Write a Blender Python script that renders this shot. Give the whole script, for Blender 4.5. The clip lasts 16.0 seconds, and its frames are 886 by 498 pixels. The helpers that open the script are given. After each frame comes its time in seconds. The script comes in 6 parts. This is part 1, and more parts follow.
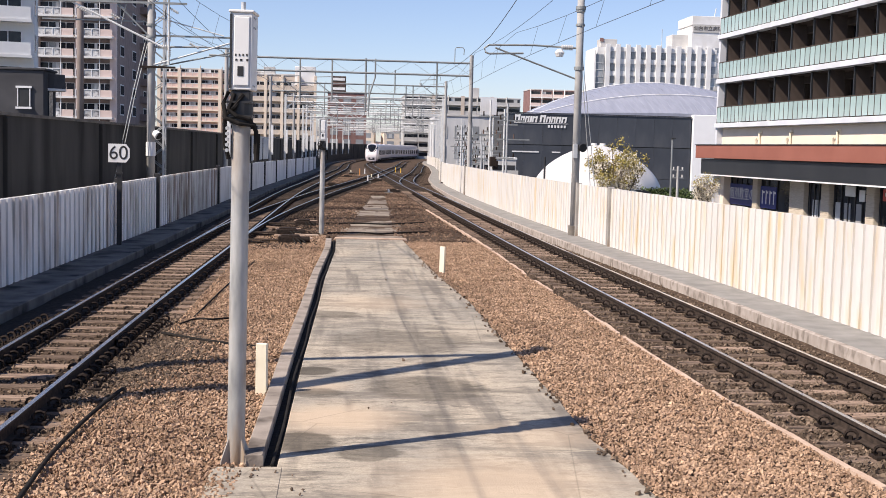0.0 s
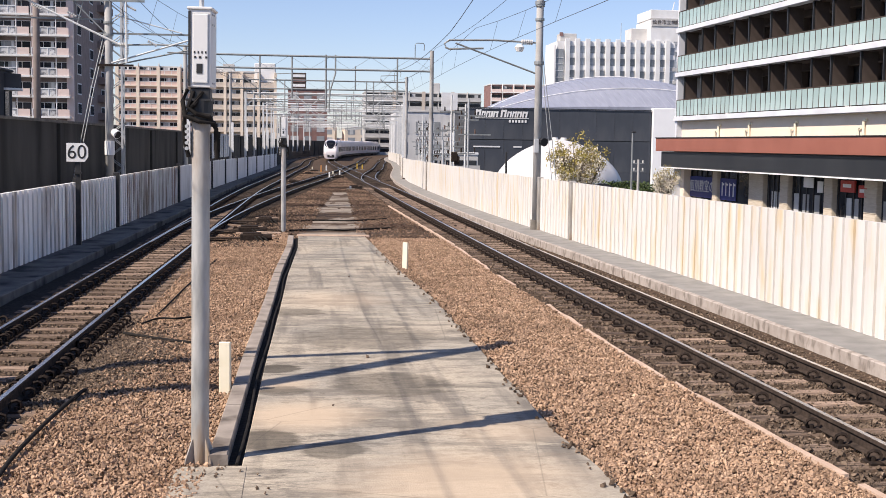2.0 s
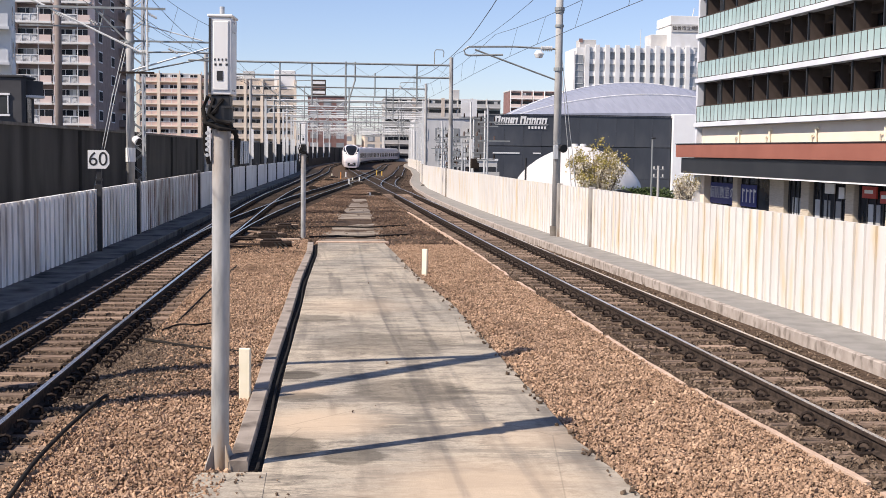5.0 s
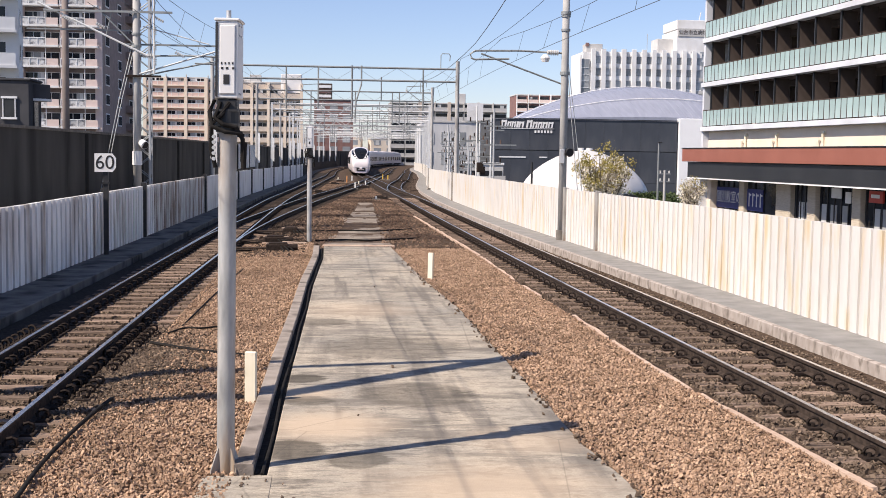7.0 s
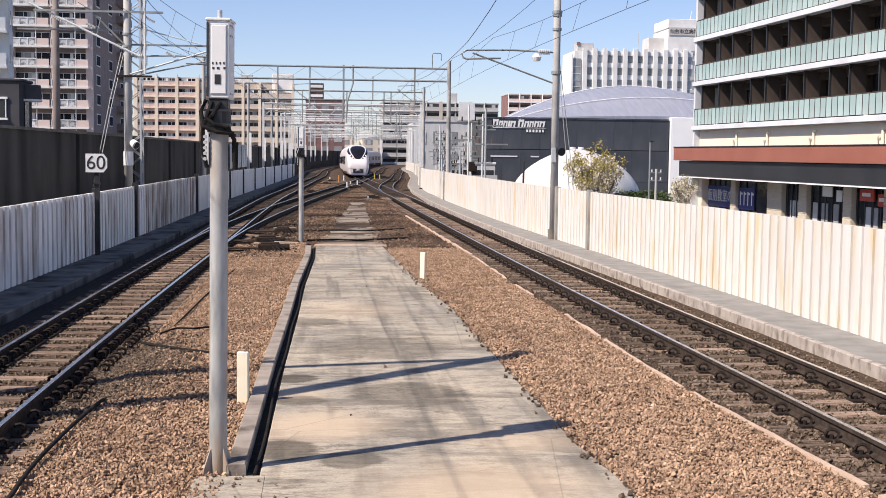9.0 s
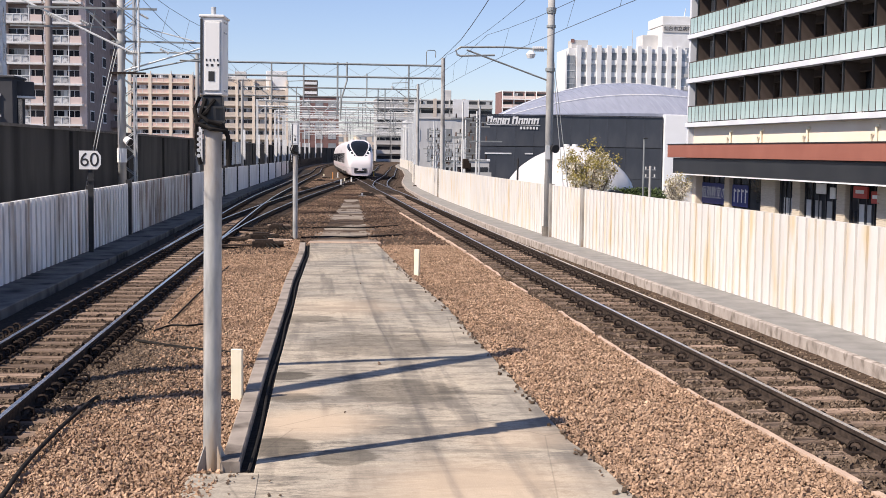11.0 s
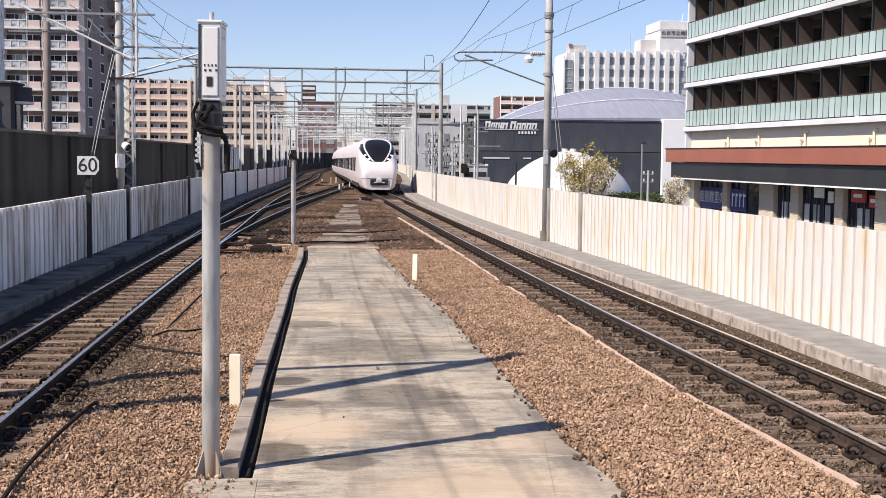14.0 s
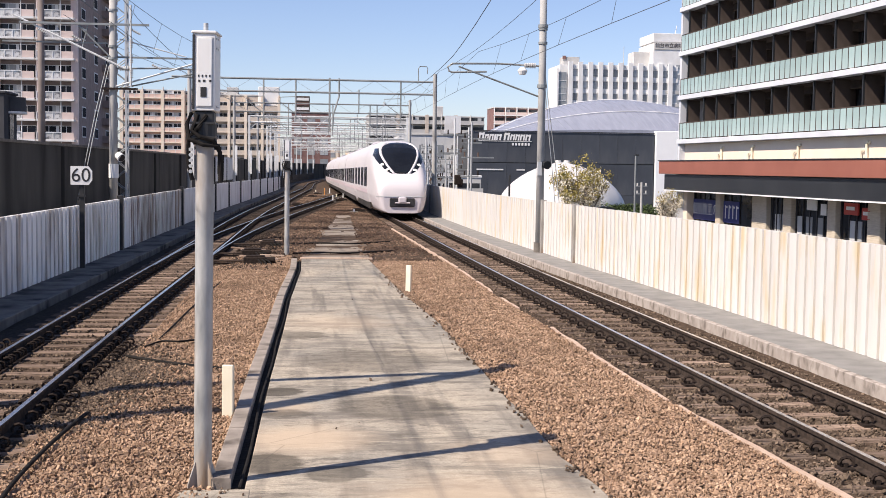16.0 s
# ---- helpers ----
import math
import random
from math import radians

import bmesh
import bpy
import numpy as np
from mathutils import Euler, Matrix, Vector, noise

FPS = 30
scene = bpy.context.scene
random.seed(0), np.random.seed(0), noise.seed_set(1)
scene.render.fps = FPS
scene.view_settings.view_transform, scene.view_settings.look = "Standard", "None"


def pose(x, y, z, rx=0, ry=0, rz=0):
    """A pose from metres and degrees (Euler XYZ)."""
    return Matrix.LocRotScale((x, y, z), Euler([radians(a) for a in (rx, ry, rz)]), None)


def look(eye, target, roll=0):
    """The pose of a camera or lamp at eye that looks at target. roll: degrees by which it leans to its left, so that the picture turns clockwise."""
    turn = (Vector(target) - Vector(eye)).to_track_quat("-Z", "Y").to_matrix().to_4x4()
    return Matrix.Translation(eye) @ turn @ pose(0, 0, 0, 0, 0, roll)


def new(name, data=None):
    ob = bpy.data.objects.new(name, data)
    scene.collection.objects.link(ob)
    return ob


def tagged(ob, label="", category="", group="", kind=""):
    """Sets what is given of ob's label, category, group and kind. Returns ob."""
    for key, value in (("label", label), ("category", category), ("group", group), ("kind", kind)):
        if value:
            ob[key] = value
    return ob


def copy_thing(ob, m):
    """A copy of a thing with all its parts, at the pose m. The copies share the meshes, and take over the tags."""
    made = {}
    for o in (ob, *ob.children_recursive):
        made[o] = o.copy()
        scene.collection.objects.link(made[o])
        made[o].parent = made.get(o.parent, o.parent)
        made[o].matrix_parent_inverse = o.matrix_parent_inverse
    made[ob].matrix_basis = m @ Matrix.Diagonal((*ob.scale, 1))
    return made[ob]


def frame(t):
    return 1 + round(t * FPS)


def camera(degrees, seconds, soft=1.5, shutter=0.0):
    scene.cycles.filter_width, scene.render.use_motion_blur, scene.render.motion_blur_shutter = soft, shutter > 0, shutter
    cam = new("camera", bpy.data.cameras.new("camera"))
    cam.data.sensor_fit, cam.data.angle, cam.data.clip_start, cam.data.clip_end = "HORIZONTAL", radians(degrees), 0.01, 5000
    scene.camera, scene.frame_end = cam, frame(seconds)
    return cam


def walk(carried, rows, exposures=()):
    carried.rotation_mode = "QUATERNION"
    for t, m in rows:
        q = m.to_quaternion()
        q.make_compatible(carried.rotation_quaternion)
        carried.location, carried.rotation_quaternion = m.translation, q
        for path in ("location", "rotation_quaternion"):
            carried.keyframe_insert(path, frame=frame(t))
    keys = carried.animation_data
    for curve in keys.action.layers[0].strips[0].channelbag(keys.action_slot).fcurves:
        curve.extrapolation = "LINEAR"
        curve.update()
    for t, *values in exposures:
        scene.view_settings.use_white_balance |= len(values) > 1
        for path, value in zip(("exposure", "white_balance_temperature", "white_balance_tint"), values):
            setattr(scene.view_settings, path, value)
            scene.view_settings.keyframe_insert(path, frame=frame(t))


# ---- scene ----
cam = camera(40.41, 16.0, soft=0.5)

# seconds, heading (to the left of +y), pitch and lean of the handheld camera, which only turns
TURNS = [
    (0.0, -4.965, -4.783, 1.408),
    (0.5, -4.978, -4.961, 1.362),
    (1.0, -5.473, -5.016, 1.246),
    (1.5, -6.223, -4.995, 1.031),
    (2.0, -6.747, -4.956, 0.809),
    (2.5, -6.917, -4.931, 0.590),
    (3.0, -6.734, -4.883, 0.499),
    (3.5, -6.417, -4.844, 0.500),
    (4.0, -6.160, -4.764, 0.593),
    (6.5, -5.564, -4.552, 0.801),
    (7.0, -5.527, -4.482, 0.816),
    (7.5, -5.534, -4.429, 0.739),
    (8.0, -5.603, -4.405, 0.711),
    (8.5, -5.743, -4.429, 0.678),
    (9.0, -5.908, -4.503, 0.668),
    (11.5, -6.205, -4.639, 0.693),
    (12.0, -6.197, -4.611, 0.716),
    (12.5, -6.203, -4.588, 0.666),
    (13.0, -6.230, -4.546, 0.649),
    (13.5, -6.244, -4.493, 0.571),
    (14.0, -6.265, -4.411, 0.575),
    (14.5, -6.282, -4.314, 0.609),
    (15.0, -6.304, -4.226, 0.621),
    (15.5, -6.360, -4.095, 0.650),
    (16.0, -6.574, -3.873, 0.774),
]
EYE = (0.0, 0.0, 2.55)


def aim(yaw, pitch, lean):
    a, b = radians(yaw), radians(pitch)
    ahead = Vector((-math.sin(a) * math.cos(b), math.cos(a) * math.cos(b), math.sin(b)))
    return look(EYE, Vector(EYE) + ahead, lean)


walk(cam, [(t, aim(y, p, r)) for t, y, p, r in TURNS], exposures=[(0, 0.40, 6750, 14), (16, 0.40, 6750, 14)])

# ---- light ----
SUN_TO = Vector((-0.623, -0.300, 0.722))
sun = new("sun", bpy.data.lights.new("sun", "SUN"))
sun.data.energy, sun.data.angle, sun.data.color = 5.0, radians(0.53), (1.0, 0.92, 0.81)
sun.matrix_world = look(SUN_TO * 100, (0, 0, 0))
world = bpy.data.worlds.new("sky")
scene.world = world
world.use_nodes = True
wn = world.node_tree.nodes
sky = wn.new("ShaderNodeTexSky")
sky.sky_type, sky.sun_disc = "NISHITA", False
sky.sun_elevation = math.asin(SUN_TO.z)
sky.sun_rotation = math.atan2(SUN_TO.x, SUN_TO.y)
sky.dust_density, sky.ozone_density, sky.air_density = 0.9, 1.1, 1.0
sky.altitude = 1200
wn["Background"].inputs["Strength"].default_value = 0.096
deep = wn.new("ShaderNodeMix")
deep.data_type, deep.blend_type = "RGBA", "MULTIPLY"
deep.inputs[0].default_value, deep.inputs[7].default_value = 1.0, (0.97, 1.0, 1.18, 1)
world.node_tree.links.new(sky.outputs[0], deep.inputs[6])
world.node_tree.links.new(deep.outputs[2], wn["Background"].inputs["Color"])

# ---- materials ----


def mat(name, c1, c2=None, scale=3.0, rough=0.8, metal=0.0, bump=0.0, bscale=40.0, c3=None, s3=0.6, cut3=(0.55, 0.7), stretch=(1, 1, 1),
        vary=0.0, island=0.0, emit=0.0, space="Object", spec=0.5):
    """Two-colour noise grain, an optional third colour as stains, a fine bump, and a change of brightness from object to object."""
    m = bpy.data.materials.new(name)
    m.use_nodes = True
    n, l = m.node_tree.nodes, m.node_tree.links
    b = n["Principled BSDF"]
    b.inputs["Roughness"].default_value, b.inputs["Metallic"].default_value = rough, metal
    b.inputs["Specular IOR Level"].default_value = min(spec, 0.1) if rough >= 0.75 else spec
    c2 = c2 or c1
    co = n.new("ShaderNodeTexCoord")
    mp = n.new("ShaderNodeMapping")
    mp.inputs["Scale"].default_value = stretch
    l.new(n.new("ShaderNodeNewGeometry").outputs["Position"] if space == "World" else co.outputs[space], mp.inputs[0])

    def grain(s, detail=6.0):
        t = n.new("ShaderNodeTexNoise")
        t.inputs["Scale"].default_value, t.inputs["Detail"].default_value = s, detail
        l.new(mp.outputs[0], t.inputs["Vector"])
        return t

    def ramp(src, a, z):
        r = n.new("ShaderNodeMapRange")
        r.inputs["From Min"].default_value, r.inputs["From Max"].default_value = a, z
        l.new(src, r.inputs["Value"])
        return r.outputs[0]

    def mix(fac, a, z, mode="MIX"):
        x = n.new("ShaderNodeMix")
        x.data_type, x.blend_type = "RGBA", mode
        for k, v in ((0, fac), (6, a), (7, z)):
            if hasattr(v, "links"):
                l.new(v, x.inputs[k])
            elif k == 0:
                x.inputs[0].default_value = v
            else:
                x.inputs[k].default_value = (*v, 1)
        return x.outputs[2]

    col = mix(ramp(grain(scale).outputs["Fac"], 0.32, 0.68), c1, c2)
    if c3:
        col = mix(ramp(grain(s3, 8.0).outputs["Fac"], *cut3), col, c3)
    if vary or island:
        if vary:
            o = n.new("ShaderNodeObjectInfo").outputs["Random"]
        else:
            o = n.new("ShaderNodeNewGeometry").outputs["Random Per Island"]
        k = vary or island
        r = n.new("ShaderNodeMapRange")
        r.inputs["To Min"].default_value, r.inputs["To Max"].default_value = 1 - k, 1 + k
        l.new(o, r.inputs["Value"])
        hs = n.new("ShaderNodeHueSaturation")
        l.new(r.outputs[0], hs.inputs["Value"])
        l.new(col, hs.inputs["Color"])
        col = hs.outputs[0]
    l.new(col, b.inputs["Base Color"])
    if bump:
        bp = n.new("ShaderNodeBump")
        bp.inputs["Strength"].default_value, bp.inputs["Distance"].default_value = bump, 0.02
        l.new(grain(bscale, 4.0).outputs["Fac"], bp.inputs["Height"])
        l.new(bp.outputs[0], b.inputs["Normal"])
    if emit:
        l.new(col, b.inputs["Emission Color"])
        b.inputs["Emission Strength"].default_value = emit
    return m


# bed is darker than its stones, so their gaps look shaded
BALLAST = mat("ballast", (0.035, 0.025, 0.019), (0.12, 0.082, 0.057), 13, 0.95, bump=1.0, bscale=24, c3=(0.10, 0.07, 0.05), s3=0.35, cut3=(0.5, 0.72))
STONE = mat("ballast_stone", (0.285, 0.183, 0.119), (0.49, 0.338, 0.232), 5, 0.95, island=0.40, bump=0.3, bscale=60, c3=(0.27, 0.178, 0.12), s3=0.5, cut3=(0.5, 0.7))
DIRTY = mat("dark_stone", (0.10, 0.074, 0.055), (0.20, 0.148, 0.108), 6, 0.95, island=0.5, bump=0.3, bscale=60)
CONC = mat("old_concrete", (0.13, 0.116, 0.102), (0.225, 0.205, 0.18), 3, 0.92, bump=0.25, bscale=60, c3=(0.13, 0.12, 0.11), s3=1.1, cut3=(0.55, 0.7))
KERBC = mat("kerb_concrete", (0.33, 0.285, 0.25), (0.47, 0.415, 0.37), 5, 0.92, bump=0.4, bscale=50, c3=(0.20, 0.17, 0.145), s3=7, cut3=(0.50, 0.68), stretch=(1, 1, 0.6))
KERBP = mat("pinkish_kerb", (0.46, 0.33, 0.25), (0.58, 0.44, 0.34), 5, 0.92, bump=0.3, bscale=50)
TOPC = mat("duct_lid", (0.19, 0.185, 0.175), (0.27, 0.26, 0.245), 2.5, 0.92, bump=0.2, bscale=60, vary=0.08)
# stained concrete taken to near black, its unlit side put into the colour
SHADOWC = mat("shade_dark_concrete", (0.032, 0.030, 0.028), (0.085, 0.080, 0.074), 0.8, 0.9, bump=0.15, bscale=30, c3=(0.07, 0.066, 0.062), s3=0.9, cut3=(0.5, 0.7), stretch=(1, 1, 0.25))
PALEC = mat("pale_panel", (0.52, 0.53, 0.54), (0.62, 0.62, 0.62), 0.8, 0.8, stretch=(1, 1, 0.3))
RAILTOP = mat("rail_head", (0.95, 0.88, 0.80), (0.80, 0.71, 0.63), 8, 0.22, metal=1.0)
RAILSIDE = mat("rail_side", (0.032, 0.025, 0.021), (0.075, 0.055, 0.044), 14, 0.9, bump=0.2, bscale=60, spec=0.2)
RUSTY = mat("fastening", (0.020, 0.016, 0.014), (0.045, 0.032, 0.026), 20, 0.8, spec=0.25)
SLEEPER = mat("sleeper_wood", (0.16, 0.112, 0.085), (0.36, 0.262, 0.198), 4, 0.92, bump=0.5, bscale=18, vary=0.45, stretch=(0.6, 9, 9), c3=(0.06, 0.045, 0.036), s3=2.2, cut3=(0.5, 0.66))
BARR = mat("painted_barrier", (0.64, 0.61, 0.565), (0.70, 0.675, 0.64), 2.2, 0.6, c3=(0.64, 0.46, 0.20), s3=1.9, cut3=(0.52, 0.82), stretch=(1.0, 1.6, 0.30), vary=0.03, space="World")
BARL = mat("grey_barrier", (0.78, 0.775, 0.765), (0.86, 0.855, 0.84), 2.0, 0.6, c3=(0.34, 0.29, 0.25), s3=1.2, cut3=(0.48, 0.70), stretch=(1.0, 1.5, 0.3), vary=0.08, space="World")
STEEL = mat("galvanised_steel", (0.22, 0.235, 0.235), (0.33, 0.34, 0.335), 3, 0.55, metal=0.35, bump=0.05, stretch=(1, 1, 0.2), vary=0.08)
MASTC = mat("mast_concrete", (0.36, 0.355, 0.345), (0.46, 0.45, 0.43), 2, 0.85, bump=0.1, c3=(0.26, 0.25, 0.24), s3=0.8)
POLEM = mat("weathered_pole", (0.27, 0.28, 0.28), (0.56, 0.56, 0.545), 5.5, 0.6, metal=0.15, bump=0.08, c3=(0.30, 0.22, 0.15), s3=2.2, cut3=(0.46, 0.64), stretch=(1.6, 1.6, 0.35))
WHITE = mat("white_paint", (0.74, 0.735, 0.72), (0.82, 0.815, 0.80), 2, 0.45, c3=(0.62, 0.58, 0.52), s3=1.5, cut3=(0.62, 0.8))
BLACK = mat("black_paint", (0.016, 0.016, 0.018), (0.035, 0.034, 0.034), 6, 0.5)
RUBBER = mat("black_cable", (0.014, 0.013, 0.012), (0.03, 0.027, 0.025), 9, 0.9, spec=0.2)
CREAM = mat("cream_plastic", (0.78, 0.72, 0.55), (0.84, 0.79, 0.64), 4, 0.5, c3=(0.62, 0.54, 0.40), s3=4)
WIRE = mat("wire", (0.10, 0.105, 0.11), (0.14, 0.14, 0.145), 4, 0.5, metal=0.5)
GREYP = mat("grey_paint", (0.45, 0.46, 0.47), (0.55, 0.56, 0.56), 2, 0.5, metal=0.2)
PORC = mat("porcelain", (0.70, 0.69, 0.66), (0.50, 0.48, 0.45), 9, 0.25)
GLASS = mat("dark_window", (0.02, 0.022, 0.026), (0.05, 0.052, 0.058), 0.6, 0.12, vary=0.5, spec=0.3)
GLASSF = mat("far_window", (0.22, 0.238, 0.258), (0.36, 0.38, 0.40), 0.3, 0.15, vary=0.4)
CURTAIN = mat("pale_window", (0.40, 0.41, 0.41), (0.52, 0.52, 0.51), 0.6, 0.2, vary=0.3)
YELLOW = mat("yellow_paint", (0.62, 0.40, 0.04), (0.70, 0.48, 0.08), 4, 0.55)
ORANGE = mat("orange_paint", (0.60, 0.25, 0.06), (0.66, 0.32, 0.1), 4, 0.55)
GROUNDM = mat("town_ground", (0.10, 0.10, 0.098), (0.17, 0.165, 0.155), 0.15, 0.95, c3=(0.06, 0.075, 0.04), s3=0.03, cut3=(0.5, 0.6))
RED = mat("red_paint", (0.45, 0.05, 0.04), (0.5, 0.07, 0.05), 4, 0.5)


def slab_material():
    """Weathered concrete: broad tan and grey clouds, dark wash marks across, wheel streaks along, fine grit and hair cracks."""
    m = bpy.data.materials.new("weathered_slab")
    m.use_nodes = True
    n, l = m.node_tree.nodes, m.node_tree.links
    b = n["Principled BSDF"]
    b.inputs["Roughness"].default_value = 0.9
    b.inputs["Specular IOR Level"].default_value = 0.1
    pos = n.new("ShaderNodeNewGeometry").outputs["Position"]

    def tex(scale, stretch, detail=7.0, rough=0.55):
        mp, t = n.new("ShaderNodeMapping"), n.new("ShaderNodeTexNoise")
        mp.inputs["Scale"].default_value = stretch
        t.inputs["Scale"].default_value, t.inputs["Detail"].default_value, t.inputs["Roughness"].default_value = scale, detail, rough
        l.new(pos, mp.inputs[0])
        l.new(mp.outputs[0], t.inputs["Vector"])
        return t.outputs["Fac"]

    def span(src, a, z, lo=0.0, hi=1.0):
        r = n.new("ShaderNodeMapRange")
        for k, v in zip(("From Min", "From Max", "To Min", "To Max"), (a, z, lo, hi)):
            r.inputs[k].default_value = v
        l.new(src, r.inputs["Value"])
        return r.outputs[0]

    def mix(fac, a, z, mode="MIX"):
        x = n.new("ShaderNodeMix")
        x.data_type, x.blend_type = "RGBA", mode
        l.new(fac, x.inputs[0])
        for k, v in ((6, a), (7, z)):
            if isinstance(v, tuple):
                x.inputs[k].default_value = (*v, 1)
            else:
                l.new(v, x.inputs[k])
        return x.outputs[2]

    col = mix(span(tex(0.55, (0.9, 0.5, 1), 8), 0.38, 0.62), (0.53, 0.455, 0.355), (0.36, 0.33, 0.28))
    col = mix(span(tex(1.0, (0.8, 1.2, 1), 14, 0.78), 0.48, 0.58, 0, 0.65), col, (0.18, 0.162, 0.14))
    col = mix(span(tex(0.8, (0.42, 2.4, 1), 12, 0.72), 0.52, 0.58, 0, 0.55), col, (0.16, 0.142, 0.122))
    col = mix(span(tex(1.4, (2.2, 0.16, 1)), 0.52, 0.64, 0, 0.7), col, (0.15, 0.135, 0.12))
    col = mix(span(tex(1.1, (0.4, 2.2, 1), 12, 0.7), 0.57, 0.63, 0, 0.7), col, (0.52, 0.46, 0.36))
    col = mix(span(tex(2.4, (1, 1.5, 1), 12, 0.75), 0.56, 0.64, 0, 0.7), col, (0.11, 0.097, 0.08))
    col = mix(span(tex(5.5, (0.55, 1.7, 1), 10, 0.8), 0.53, 0.60, 0, 0.6), col, (0.13, 0.115, 0.097))
    col = mix(span(tex(4.0, (0.35, 2.2, 1), 10, 0.8), 0.57, 0.64, 0, 0.6), col, (0.62, 0.55, 0.44))
    col = mix(span(tex(45, (1, 1, 1), 3), 0.35, 0.7, 0, 0.4), col, (0.20, 0.18, 0.15))
    for place, reach, depth in (((-0.05, 11.7, -0.1), 0.6, 0.8), ((-0.25, 13.3, -0.1), 0.35, 0.6), ((1.3, 9.3, -0.1), 0.9, 0.7), ((1.9, 11.0, -0.1), 0.5, 0.5), ((0.6, 20.5, -0.1), 0.9, 0.4)):
        d = n.new("ShaderNodeVectorMath")
        d.operation = "DISTANCE"
        l.new(pos, d.inputs[0])
        d.inputs[1].default_value = place
        wob = n.new("ShaderNodeMath")
        wob.operation = "MULTIPLY_ADD"
        l.new(tex(1.6, (0.6, 1.6, 1), 12, 0.75), wob.inputs[0])
        wob.inputs[1].default_value = 1.5 * reach
        l.new(d.outputs["Value"], wob.inputs[2])
        col = mix(span(wob.outputs[0], reach * 1.2, reach * 2.2, depth, 0.0), col, (0.56, 0.44, 0.32))
    for place, reach, depth in (((-0.34, 10.75, -0.1), 0.34, 0.7), ((0.3, 10.35, -0.1), 0.26, 0.55), ((-0.28, 14.2, -0.1), 0.26, 0.75), ((-0.2, 12.9, -0.1), 0.25, 0.5), ((1.0, 13.2, -0.1), 0.6, 0.45), ((0.9, 16.5, -0.1), 0.9, 0.4), ((-0.1, 19.0, -0.1), 0.4, 0.5)):
        d = n.new("ShaderNodeVectorMath")
        d.operation = "DISTANCE"
        l.new(pos, d.inputs[0])
        d.inputs[1].default_value = place
        wob = n.new("ShaderNodeMath")
        wob.operation = "MULTIPLY_ADD"
        l.new(tex(3.2, (0.6, 1.6, 1), 12, 0.75), wob.inputs[0])
        wob.inputs[1].default_value = 1.3 * reach
        l.new(d.outputs["Value"], wob.inputs[2])
        col = mix(span(wob.outputs[0], reach * 1.62, reach * 1.86, depth, 0.0), col, (0.06, 0.052, 0.042))
    v = n.new("ShaderNodeTexVoronoi")
    v.feature = "DISTANCE_TO_EDGE"
    v.inputs["Scale"].default_value = 0.42
    l.new(pos, v.inputs["Vector"])
    col = mix(span(v.outputs["Distance"], 0.0, 0.004, 0.30, 0.0), col, (0.07, 0.065, 0.055))
    l.new(col, b.inputs["Base Color"])
    bp = n.new("ShaderNodeBump")
    bp.inputs["Strength"].default_value, bp.inputs["Distance"].default_value = 0.35, 0.01
    l.new(tex(60, (1, 1, 1), 4), bp.inputs["Height"])
    l.new(bp.outputs[0], b.inputs["Normal"])
    return m


BALCW = mat("cool_white_concrete", (0.56, 0.58, 0.62), (0.66, 0.68, 0.72), 0.5, 0.75, c3=(0.50, 0.51, 0.53), s3=0.4, cut3=(0.5, 0.75), stretch=(1, 1, 0.4))
BRIGHTW = mat("bright_white_wall", (0.84, 0.84, 0.84), (0.88, 0.88, 0.88), 0.5, 0.7)
CURBM = mat("pinkish_grey_kerb", (0.25, 0.215, 0.185), (0.37, 0.32, 0.275), 4, 0.92, bump=0.3, bscale=50, c3=(0.12, 0.10, 0.085), s3=1.8, cut3=(0.54, 0.68))
TIMBER = mat("dark_sleeper_wood", (0.035, 0.028, 0.023), (0.085, 0.064, 0.05), 4, 0.95, island=0.4, stretch=(0.6, 9, 9))
STONEF = mat("worn_ballast_stone", (0.15, 0.10, 0.07), (0.25, 0.17, 0.12), 5, 0.95, island=0.5, bump=0.3, bscale=60, c3=(0.09, 0.06, 0.045), s3=0.3, cut3=(0.45, 0.6))
SLABM = slab_material()
SOILSHADE = mat("soiled_bed", (0.022, 0.019, 0.017), (0.05, 0.04, 0.033), 16, 0.95, bump=1.0, bscale=26)
POSTW = mat("pale_steel", (0.62, 0.63, 0.62), (0.72, 0.72, 0.70), 3, 0.5, metal=0.1, vary=0.1)

# ---- mesh tools ----


